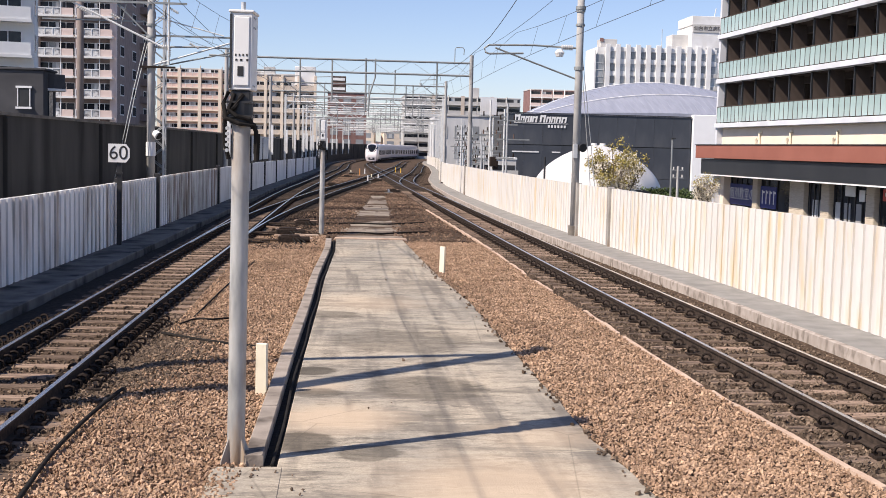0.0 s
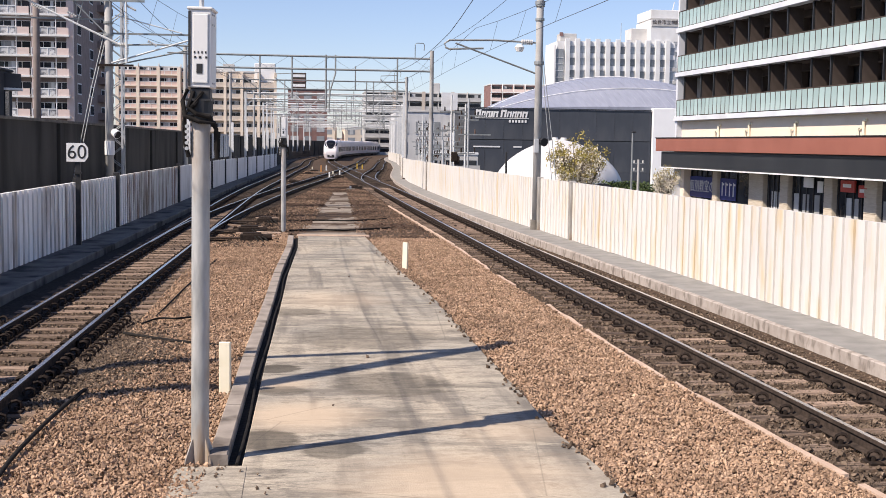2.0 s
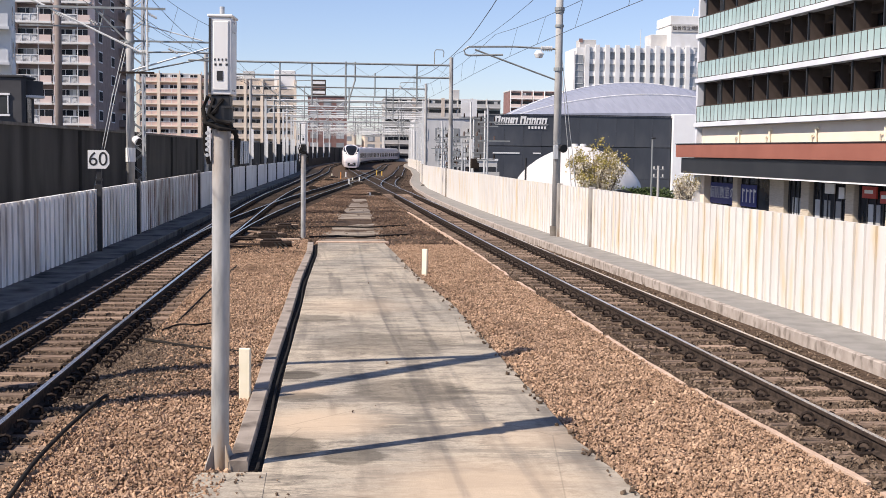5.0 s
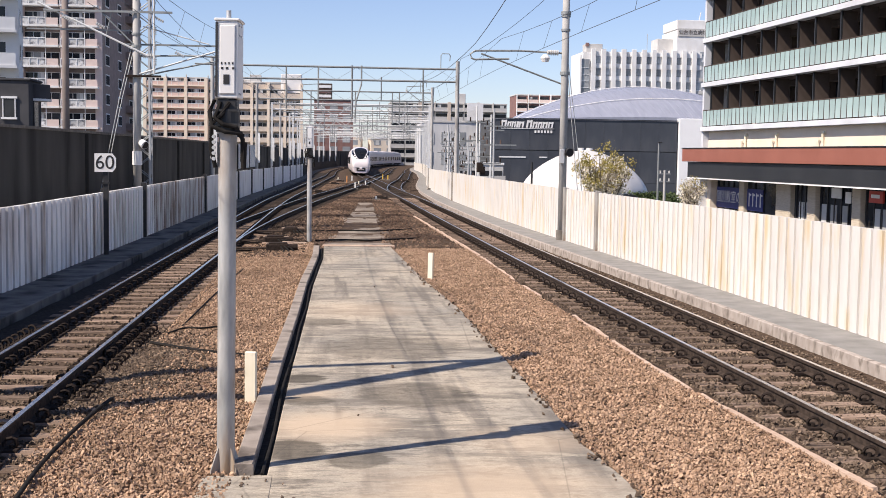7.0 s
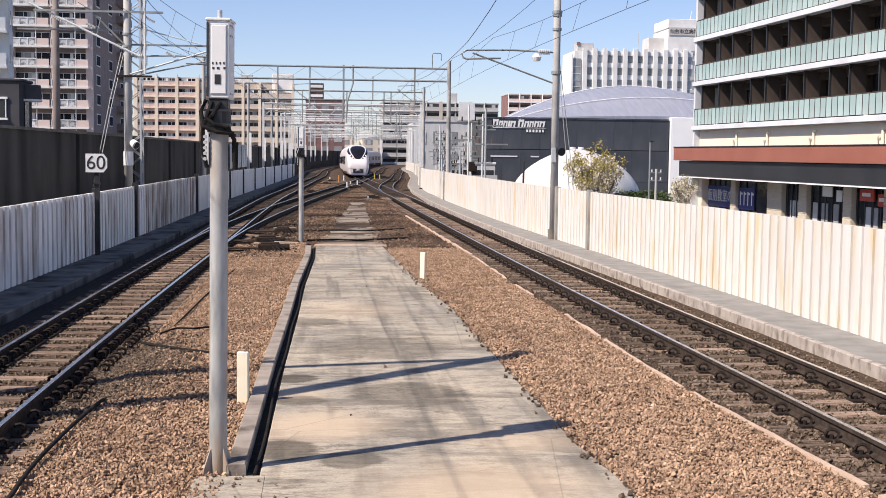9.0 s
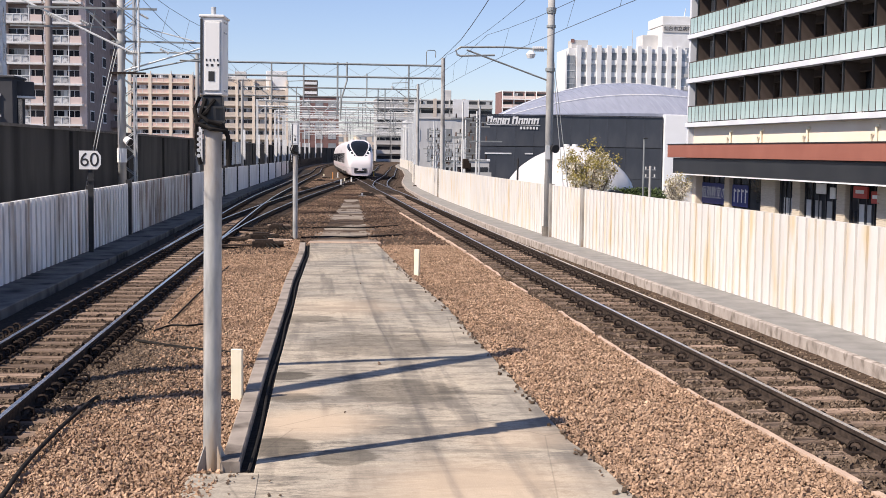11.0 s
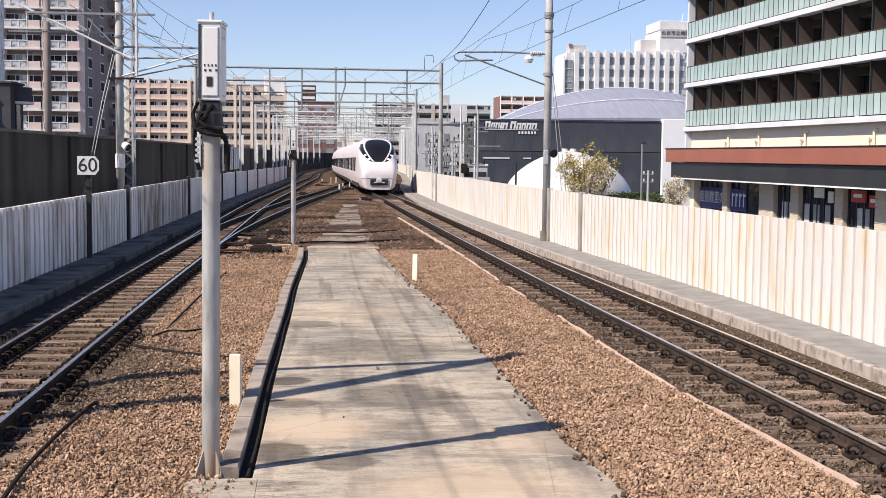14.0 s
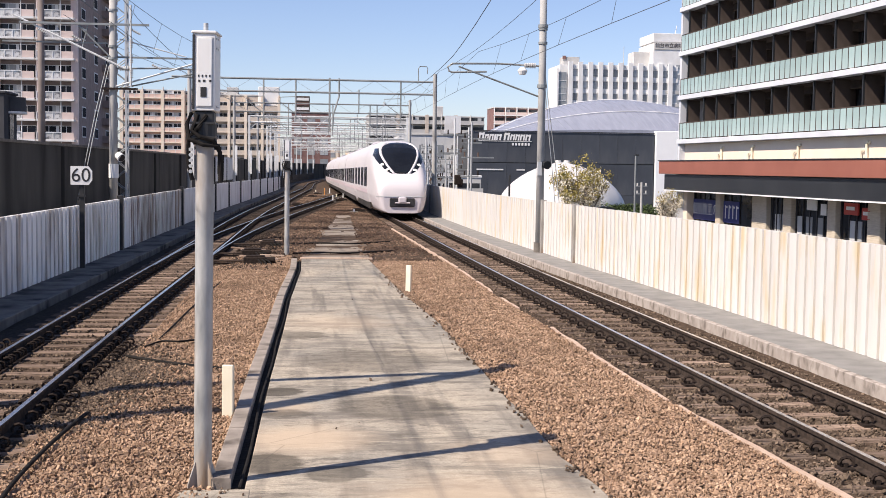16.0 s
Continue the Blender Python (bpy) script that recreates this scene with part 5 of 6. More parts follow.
for x, z, w in ((8.05, 4.5, 0.5), (5.75, 4.5, 0.5), (3.6, 4.5, 0.6), (1.4, 4.5, 0.6)):
    wd = part("window", Build().box((x, -0.02, z), (w, 0.08, 0.85)), GLASS, hs)
    for e in (-1, 1):
        part("window_frame", Build().box((x + e * (w / 2 + 0.035), -0.04, z), (0.045, 0.10, 0.86)), WHITEW, wd)
    part("window_frame", Build().box((x, -0.03, z + 0.5), (w + 0.25, 0.14, 0.10)), WHITEW, wd)
    part("sill", Build().box((x, -0.04, z - 0.5), (w + 0.25, 0.2, 0.10)), WHITEW, wd)
for z in (2.55, 4.95):
    bl = part("balcony", Build().tube((8.85, 1.5, z + 0.05), (8.85, 1.5, z + 0.75), 0.78, n=28), HOUSED, hs, "rounded charcoal balcony", smooth=False)
    part("balcony_edge", Build().tube((8.85, 1.5, z - 0.06), (8.85, 1.5, z + 0.05), 0.84, n=28), WHITEW, bl)
part("balcony_door", Build().box((9.02, 1.1, 4.1), (0.08, 0.8, 1.6)), GLASS, hs)

# salmon and cream apartments in the middle distance
block("apartment_building", "salmon and cream apartment block with recessed balconies", "apartment building", (-47.8, 325), 0, 15.8, 12, 21.6, SALMON, 8, 2.9, -0.6, 3, {"depth": 1.2, "rail": SALMON, "split": 0.99, "win": 0.85, "bal": 0.98, "slab": CREAMW, "fin": CREAMW, "pale": 0.85, "sashes": 4, "bars": 1, "piers": CREAMW})
block("apartment_building", "cream apartment block with dark recessed balconies", "apartment building", (-31.8, 327), 0, 12.6, 12, 21.4, CREAMW, 8, 2.9, -0.6, 3, {"depth": 1.2, "rail": SALMON, "split": 0.99, "win": 0.85, "bal": 0.98, "slab": CREAMW, "fin": CREAMW, "pale": 0.85, "sashes": 4, "bars": 1, "piers": TAN})
b2 = block("apartment_building", "tan apartment block with a white stair tower", "apartment building", (-24.2, 322), 0, 17.3, 14, 20.6, TAN, 8, 2.9, -0.6, 4, {"depth": 1.2, "rail": TAN, "split": 0.99, "win": 0.8, "bal": 0.96, "slab": TAN, "piers": CREAMW, "pale": 0.8, "sashes": 3, "sides": ((17.3, 1, 2),)})
part("stair_tower", Build().rbox((14.6, 2.8, 20.6), (5.4, 6, 5.0), 0.1), WHITEW, b2)
part("roof_tank", Build().rbox((5.0, 5, 22.0), (3.0, 3, 2.0), 0.1), GREYW, b2)
b3 = block("office_building", "red-brown building with a tall roof sign tower", "office building", (-4.0, 360), 0, 11.5, 12, 18.0, BRICKR, 6, 3.2, -1.0, 3, {"win": 0.6, "glass": GLASSF})
part("sign_tower", Build().rbox((3.2, 3, 20.6), (4.2, 3.5, 5.0), 0.1), BROWNW, b3)
for k in range(3):
    part("sign_band", Build().box((3.2, 1.22, 19.4 + k * 1.4), (3.6, 0.1, 0.8)), WHITEW if k % 2 == 0 else BRICKR, b3)
b4 = block("apartment_building", "long pale grey apartment slab with dark balcony rows", "apartment building", (19.6, 380), 0, 36.8, 14, 18.4, GREYW, 7, 2.9, -1.2, 8, {"depth": 1.4, "rail": GREYW, "split": 0.99, "win": 0.9, "bal": 0.97, "slab": GREYW, "fin": GREYW, "pale": 0.15})
part("stair_tower", Build().rbox((22.7, 4, 19.6), (2.4, 4, 4.6), 0.1), GREYW, b4)
for x in (9.2, 18.4, 27.6):
    part("pier", Build().box((x, -1.3, 8.5), (1.1, 0.5, 21)), TAN, b4)
block("apartment_building", "red and white apartment block", "apartment building", (65.5, 420), 0, 24, 14, 23.6, BRICKR, 8, 3.0, 0.0, 6, {"depth": 1.4, "rail": PINKW, "split": 0.99, "win": 0.85, "bal": 0.9, "slab": WHITEW, "fin": WHITEW, "pale": 0.1})
# low white works and its dark sheds
b5 = block("warehouse", "low white works building behind the yard", "warehouse", (19.5, 252), 0, 13.5, 14, 9.2, PALEC, 2, 4.2, 0.0, 4, {"win": 0.5, "glass": GLASSF, "pale": 0.5})
part("roof_board", Build().box((11.2, -0.3, 11.6), (3.4, 0.3, 3.6)), WHITEW, b5, "blank white roof board")
part("frame", Build().box((12.6, -0.2, 5.0), (0.3, 0.3, 15)), BROWNW, b5)
block("warehouse", "dark shed with a pale roof by the yard", "warehouse", (22.0, 215), 0, 9.5, 8, 0.8, GREYW, 1, 3.0, -2.4, 4, {"win": 0.8, "roof": WHITEW, "pale": 0})
fence = thing("yard_fence", "grey mesh fence panels round the yard", "fence", (14.0, 120, -2.6))
for i in range(3):
    part("fence_panel", Build().box((i * 1.9, i * 3.0, 2.2), (1.8, 0.05, 1.6)), GREYW, fence)

# far low town
tr_ = random.Random(9)
for i in range(26):
    z = tr_.uniform(430, 760)
    x = tr_.uniform(-0.06, 0.11) * z
    h = tr_.uniform(3, 10) * z / 500
    w = tr_.uniform(9, 20)
    block("town_building", "small far town building in pale colours", "building", (x, z), tr_.uniform(-8, 8), w, 10, h, tr_.choice((CREAMW, WHITEW, TAN, GREYW, SALMON, CREAMW, BRICKR)), max(1, int((h + 1) / 3)), 3.0, -0.4, max(2, int(w / 4)), {"win": 0.55, "glass": GLASSF, "pale": 0.3})
for i in range(20):
    z = tr_.uniform(300, 620)
    x = (tr_.uniform(-0.30, -0.08) if i % 2 else tr_.uniform(0.13, 0.33)) * z
    h = tr_.uniform(1, 7)
    w = tr_.uniform(9, 18)
    block("town_building", "small far town building in pale colours", "building", (x, z), tr_.uniform(-8, 8), w, 10, h, tr_.choice((CREAMW, WHITEW, TAN, GREYW)), max(1, int((h + 1) / 3)), 3.0, -0.4, 3, {"win": 0.5, "glass": GLASSF})

# ---- arena ----
ar = thing("arena", "dark grey clad arena with a pale vaulted roof", "arena", (31.8, 230, 0))
part("wall", Build().box((29.6, 25, 1.25), (60.0, 49.0, 16.5)), BLACKF, ar)
pan = Build().rbox((0, 0, 0), (3.62, 0.12, 5.9), 0.02).mesh("cladding_panel", DARKW)
pan2 = Build().rbox((0, 0, 0), (3.62, 0.12, 6.0), 0.02).mesh("cladding_panel", DARKW)
for i in range(10):
    part("cladding_panel", pan, None, ar).matrix_basis = pose(1.4 + i * 3.64, 0.1, 6.65)
    part("cladding_panel", pan2, None, ar).matrix_basis = pose(1.4 + i * 3.64, 0.1, 0.55)
for i in range(10):
    part("cladding_panel", pan2, None, ar).matrix_basis = pose(1.4 + i * 3.64, 0.1, -5.5)
part("roof_edge", Build().box((17.9, 0.1, 9.72), (36.2, 0.5, 0.16)), BLACKF, ar)
for x, w in ((3.6, 5.2), (9.6, 1.6)):
    part("strip_light", Build().box((x, -0.02, 2.3), (w, 0.1, 0.26)), WHITEW, ar)
# sign: plain slanted shapes where the lettering stands
sgn = part("sign_rule", Build().box((6.5, -0.05, 7.78), (10.4, 0.08, 0.10)), WHITE, ar)
xs = 1.2
for i, w in enumerate((1.15, 0.80, 0.85, 0.40, 1.05, 0.0, 1.15, 0.95, 0.85, 1.0, 1.05)):
    if w:
        h = 1.45 if i in (0, 6) else 1.15
        g = 0.30 * w
        for a, c, e, k in ((0, g, 0, 1), (w * 0.92 - g, w * 0.92, 0, 1), (g, w * 0.92 - g, 0.68, 0.96)) if w > 0.5 else ((0, w, 0, 1),):
            vs = [(xs + p + q * 0.22, y, 7.95 + q * h) for y in (-0.1, 0.0) for p, q in ((a, e), (c, e), (c, k), (a, k))]
            part("sign_shape", Build().add(vs, [(0, 1, 2, 3), (7, 6, 5, 4), (0, 4, 5, 1), (1, 5, 6, 2), (2, 6, 7, 3), (3, 7, 4, 0)]), WHITE, sgn)
    xs += w + 0.06 if w else 0.40
for i in range(6):
    part("sign_bar", Build().box((8.0 + i * 0.62, -0.05, 7.22), (0.36, 0.08, 0.50)), WHITE, sgn)
# vaulted roof
vs, fs = [], []
nu, nv = 60, 24
for j in range(nv + 1):
    y = 1.0 + 40 * j / nv
    g = math.sin(min(1.0, 0.06 + j / nv * 1.25) * math.pi / 2)
    for i in range(nu + 1):
        u = -1 + 2 * i / nu
        vs.append((36.2 + u * 29.2, y, 9.75 + 8.1 * (1 - u * u) * g - 0.1))
for j in range(nv):
    for i in range(nu):
        k = j * (nu + 1) + i
        fs.append((k, k + 1, k + nu + 2, k + nu + 1))
fr_ = [(36.2 + (-1 + 2 * i / nu) * 29.2, 0.97, z) for z in (9.55, None) for i in range(nu + 1)]
fr_ = [(x, y, z if z else 9.66 + 8.1 * (1 - ((x - 36.2) / 29.2) ** 2) * math.sin(0.06 * math.pi / 2)) for x, y, z in fr_]
part("roof_front", Build().add(fr_, [(i, i + 1, nu + 2 + i, nu + 1 + i) for i in range(nu)]), ROOFW, ar)
rf = part("roof_shell", Build().add(vs, fs), ROOFW, ar, "pale blue-grey ribbed metal vault", smooth=True)
for g, lift in ((0.58, 0.22), (0.998, 0.16)):
    y = 1.0 + 40 * max(0.0, (math.asin(min(g, 0.999)) * 2 / math.pi - 0.06) / 1.25)
    part("roof_rib", Build().line([(36.2 + u * 29.0, y - 0.1, 9.65 + 8.1 * (1 - u * u) * g + lift) for u in np.linspace(-0.97, 0.97, 41)], 0.11, 6), WHITEW, rf)
for i in range(44):
    u = -0.95 + 1.9 * i / 43
    pts = [(36.2 + u * 29.2, 1.0 + 40 * t, 9.70 + 8.1 * (1 - u * u) * math.sin(min(1.0, 0.06 + t * 1.25) * math.pi / 2)) for t in np.linspace(0, 0.76, 9)]
    part("seam", Build().line(pts, 0.05, 4), ROOFW, rf)
part("white_wing", Build().rbox((38.7, 12, 1.6), (5.0, 25, 17.2), 0.1), BRIGHTW, ar, "plain white end wing")

# white membrane dome
tn = thing("membrane_dome", "white membrane dome tent before the dark arena", "dome tent", (32.3, 150, -2.6))
vs, fs = [], []
for j in range(13):
    a = j / 12 * math.pi / 2
    for i in range(48):
        t = 2 * math.pi * i / 48
        rr = math.cos(a) ** 1.25 * (1 + 0.012 * math.cos(12 * t))
        vs.append((8.2 * rr * math.cos(t), 8.2 * rr * math.sin(t), 6.0 * math.sin(a) ** 1.1))
for j in range(12):
    for i in range(48):
        fs.append((j * 48 + i, j * 48 + (i + 1) % 48, j * 48 + 48 + (i + 1) % 48, j * 48 + 48 + i))
part("membrane", Build().add(vs, fs), TENT, tn, smooth=True)
part("skirt_wall", Build().tube((0, 0, -4.4), (0, 0, 0.02), 8.1, n=48), TENT, tn)
for x in (-0.5, 0.6):
    part("vent_cap", Build().tube((x, 0, 5.95), (x, 0, 6.25), 0.42, 0.36, 14), TENT, tn)

# ---- hospital ----
hp = thing("hospital", "white hospital block with tall vertical fins and window strips", "hospital", (83.9, 400, 0))
part("wall", Build().box((20, 10, 15.3), (38.0, 19.6, 44.6)), WHITEW, hp)
fin = Build().rbox((0, 0, 0), (1.55, 0.8, 41.5), 0.04).mesh("fin", WHITEW)
wnd = Build().box((0, 0, 0), (1.6, 0.16, 2.3)).mesh("window", GLASSF)
sil = Build().box((0, 0, 0), (1.95, 0.3, 1.5)).mesh("spandrel", WHITEW)
for i in range(11):
    part("fin", fin, None, hp).matrix_basis = pose(4.4 + i * 3.45, -0.5, 17.8)
    for k in range(5):
        z = 35.0 - k * 4.05
        part("window", wnd, None, hp).matrix_basis = pose(6.1 + i * 3.45, -0.06, z)
        part("spandrel", sil, None, hp).matrix_basis = pose(6.1 + i * 3.45, -0.1, z + 2.0)
part("stair_glass", Build().box((1.6, 0.0, 15.8), (3.0, 0.6, 38.5)), GLASSF, hp, "greenish glazed stair bay")
for k in range(12):
    part("transom", Build().box((1.6, -0.4, 8 + k * 2.2), (3.0, 0.12, 0.14)), WHITEW, hp)
part("corner_fin", Build().box((0.1, 0, 16.4), (0.5, 1.6, 39.8)), WHITEW, hp)
part("plant_room", Build().rbox((5.4, 6, 38.7), (5.6, 6, 3.6), 0.1), GREYW, hp)
part("roof_sign", Build().box((2.9, 2.9, 40.2), (1.2, 0.2, 1.2)), BRICKR, hp)
part("roof_slope", Build().rbox((30.6, 8, 40.4), (6.6, 8, 4.8), 0.1), GREYW, hp)
tow = part("tower", Build().rbox((41.6, 9, 19.2), (17.5, 18, 52.6), 0.1), WHITEW, hp, "taller white tower with a sign band")
part("tower_cap", Build().rbox((41.6, 9, 47.4), (17.3, 17, 3.0), 0.1), WHITEW, tow)
part("sign_band", Build().box((41.6, -0.12, 44.7), (16.8, 0.2, 2.6)), GREYW, tow)
sgm = Build().box((0, 0, 0), (1.3, 0.1, 1.5)).mesh("window", GLASSF)
for k, x in ((0, 38.4), (0, 41.6), (1, 38.4), (1, 41.6)):
    part("window", sgm, None, tow).matrix_basis = pose(x, -0.02, 37.6 - k * 3.4)
for k in range(4):
    part("loggia", Build().box((41.6, -0.02, 30.2 - k * 4.3), (8.4, 0.15, 3.0)), GLASSF, tow)
    part("loggia_rail", Build().box((41.6, -0.3, 29.0 - k * 4.3), (8.4, 0.12, 1.1)), GREYW, tow)
tx = bpy.data.curves.new("lettering", "FONT")
tx.body, tx.size, tx.align_x, tx.align_y, tx.extrude = "仙台市立病院", 1.62, "LEFT", "CENTER", 0.03
to = new("lettering", tx)
to.data.materials.append(BROWNW)
to.parent = tow
to.matrix_basis = pose(33.4, -0.26, 44.65, 90, 0, 0)
for x, h in ((41.5, 3.2), (44.0, 2.4)):
    part("roof_aerial", Build().tube((x, 4, 48.8), (x + 0.6, 4, 48.8 + h), 0.14, n=6), WHITEW, tow)
part("lightning_rod", Build().tube((24.0, 5, 37), (24.0, 5, 44.5), 0.1, n=5), GREYW, hp)

# ---- balcony building with shops ----
LB = 36.0
rb = thing("balcony_building", "long white building with green glass balconies over shops", "apartment building", (25.45, 80, 0), rz=-87.1)
# back wall coloured black as the deep shade inside the balconies
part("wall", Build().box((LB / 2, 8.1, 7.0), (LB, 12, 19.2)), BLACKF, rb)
part("end_wall", Build().box((-0.12, 6.7, 7.0), (0.3, 13.6, 19.3)), BALCW, rb)
for k in range(4):
    z = 4.37 + 2.96 * k
    fl = part("balcony_floor", Build().rbox((LB / 2 - 0.15, 0.97, z + 0.15), (LB + 0.25, 2.4, 0.30), 0.015), BALCW, rb, "white balcony slab")
    part("top_rail", Build().box((LB / 2, -0.12, z + 1.40), (LB, 0.06, 0.05)), BROWNW, fl)
    gl = Build().box((0, 0, 0), (0.60, 0.03, 1.0)).mesh("glass_panel", TEAL)
    po = Build().box((0, 0, 0), (0.035, 0.06, 1.08)).mesh("baluster", BROWNW)
    for i in range(56):
        part("glass_panel", gl, None, fl).matrix_basis = pose(0.33 + i * 0.64, -0.12, z + 0.86)
        part("baluster", po, None, fl).matrix_basis = pose(i * 0.64, -0.12, z + 0.84)
    # added sheet below each slab, dark to deepen the shade there
    part("soffit_lining", Build().box((LB / 2, 1.2, z - 0.03), (LB - 0.1, 1.75, 0.05)), BROWNW, fl, "dark brown underside sheet that adds shade")
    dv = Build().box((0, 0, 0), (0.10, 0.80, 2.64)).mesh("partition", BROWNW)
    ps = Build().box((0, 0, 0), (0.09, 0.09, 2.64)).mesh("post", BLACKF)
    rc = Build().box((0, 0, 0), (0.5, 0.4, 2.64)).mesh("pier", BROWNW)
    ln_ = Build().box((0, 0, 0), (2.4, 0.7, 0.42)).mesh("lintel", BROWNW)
    gw = Build().box((0, 0, 0), (1.35, 0.10, 2.4)).mesh("window", GLASS)
    for i in range(14):
        x = 0.9 + i * 2.55 + (0.42 if i % 2 else 0.0)
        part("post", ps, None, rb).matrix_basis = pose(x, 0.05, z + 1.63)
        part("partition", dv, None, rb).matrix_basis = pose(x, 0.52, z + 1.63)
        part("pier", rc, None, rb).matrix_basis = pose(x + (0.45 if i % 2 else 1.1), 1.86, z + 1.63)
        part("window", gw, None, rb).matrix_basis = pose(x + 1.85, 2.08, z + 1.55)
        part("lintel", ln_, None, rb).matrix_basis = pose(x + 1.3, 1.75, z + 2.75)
        if i % 3 == 1:
            part("heat_pump", Build().rbox((x + 1.9, 1.0, z + 0.62), (0.8, 0.3, 0.6), 0.03), WHITEW, rb)
    part("drainpipe", Build().tube((1.2, 1.2, z + 0.3), (1.2, 1.2, z + 2.9), 0.06, n=8), GREYW, rb)
part("roof_slab", Build().rbox((LB / 2, 6, 16.5), (LB + 0.6, 14, 0.4), 0.05), WHITEW, rb)
part("beige_band", Build().box((LB / 2, 0.55, 3.66), (LB, 0.5, 1.41)), CREAMW, rb)
for x in (6.6, 11.2, 17.2, 24.5, 30.0):
    part("vent_pipe", Build().line([(x, 0.22, 3.2), (x, 0.20, 3.95), (x + 0.1, 0.18, 4.03), (x + 0.3, 0.18, 4.03)], 0.07, 8), CREAM, rb)
    part("vent_pipe", Build().line([(x - 0.5, 0.22, 3.2), (x - 0.5, 0.20, 3.6), (x - 0.3, 0.2, 3.66)], 0.05, 8), CREAM, rb)
can = part("canopy", Build().rbox((LB / 2 - 0.7, -0.4, 2.76), (LB + 1.3, 1.3, 0.88), 0.02), FASCIA, rb, "rust-red canopy fascia")
part("canopy_edge", Build().box((LB / 2 - 0.7, -0.42, 3.225), (LB + 1.4, 1.36, 0.05)), BLACKF, can)
part("sign_fascia", Build().rbox((LB / 2 - 0.3, -0.25, 1.78), (LB + 0.9, 1.2, 1.04), 0.02), BLACKF, rb, "black sign fascia")
part("fascia_trim", Build().box((LB / 2 - 0.3, -0.27, 1.22), (LB + 0.95, 1.26, 0.07)), WHITEW, rb)
part("soffit", Build().box((LB / 2, 0.9, 1.35), (LB, 1.6, 0.2)), WHITEW, rb)
part("corner_pier", Build().box((0.3, 0.55, -0.7), (0.75, 0.5, 3.8)), CREAMW, rb)
shop = part("shopfront", Build().box((LB / 2, 0.95, -0.7), (LB - 0.6, 0.25, 3.8)), GLASS, rb, "dark glazed shopfronts")
for a, c in ((5.05, 5.85), (10.7, 12.7), (14.9, 15.9), (20.1, 21.0), (24.2, 25.4), (29, 30)):
    pr = part("shop_pier", Build().box(((a + c) / 2, 0.72, -0.7), (c - a, 0.3, 3.8)), STONEP, rb)
    for k in range(9):
        part("stone_course", Build().box(((a + c) / 2, 0.56, -2.3 + k * 0.4), (c - a - 0.04, 0.04, 0.36)), STONEP, pr)
for x in (0.8, 1.7, 2.6, 3.5, 4.4, 6.0, 7.0, 8.4, 10.4, 13.0, 13.6, 14.2, 14.8, 16.1, 16.9, 17.7, 18.5, 19.3, 20.0, 21.2, 22.0, 22.8, 23.6, 24.1, 26.5, 28):
    part("mullion", Build().box((x, 0.80, -0.7), (0.09, 0.08, 3.8)), BLACK, shop)
for x, w in ((13.6, 0.5), (14.2, 0.5), (16.5, 0.6), (17.6, 0.7), (18.9, 0.6), (22.3, 0.5), (23.0, 0.5), (26, 0.8)):
    part("door_pane", Build().box((x, 0.81, -0.9), (w, 0.03, 2.1)), CURTAIN, shop)
for a, c in ((0.75, 4.95), (5.95, 8.4)):
    bn = part("banner", Build().box(((a + c) / 2, 0.74, 0.0), (c - a, 0.03, 1.35)), NAVY, shop, "navy window banner with white characters")
    if a < 1:
        tc = bpy.data.curves.new("lettering", "FONT")
        tc.body, tc.size, tc.align_x, tc.align_y, tc.extrude = "個別教室の", 0.86, "CENTER", "CENTER", 0.004
        tb = new("lettering", tc)
        tb.data.materials.append(WHITE)
        tb.parent = bn
        tb.matrix_basis = pose((a + c) / 2, 0.71, 0.0, 90, 0, 0)
    else:
        for i in range(4):
            part("banner_bar", Build().box((6.3 + i * 0.58, 0.715, 0.0), (0.14, 0.01, 0.85)), WHITE, bn)
            part("banner_bar", Build().box((6.45 + i * 0.58, 0.715, 0.3), (0.3, 0.01, 0.12)), WHITE, bn)
for x, z, w in ((22.5, 0.75, 1.4), (24.0, 0.55, 0.8)):
    rs = part("shop_sign", Build().rbox((x, 0.62, z), (w, 0.12, 0.6), 0.02), RED, shop)
    part("sign_bar", Build().box((x, 0.545, z + 0.03), (w * 0.6, 0.01, 0.18)), WHITE, rs)
part("white_board", Build().rbox((18.2, 0.64, 0.8), (1.1, 0.08, 0.55), 0.02), WHITE, shop)
part("notice", Build().box((19.4, 0.70, 0.6), (0.6, 0.04, 0.6)), WHITE, shop)


# ---- planting and street poles ----
def leaves(centre, spread, count, size, seed, squash=1.0):
    r = np.random.default_rng(seed)
    clumps = r.normal(0, 0.45, (40, 3)) * spread
    b = Build()
    for i in range(count):
        c = Vector(centre) + Vector(clumps[r.integers(40)]) + Vector(r.normal(0, 0.16, 3) * spread)
        u = Vector(r.normal(size=3)).normalized() * size * r.uniform(0.6, 1.3)
        v = u.cross(Vector(r.normal(size=3))).normalized() * size * 0.5
        w = u.cross(v).normalized() * size * 0.15
        b.add([c - u, c + v + w, c + u, c - v + w], [(0, 1, 2), (0, 2, 3)])
    return b


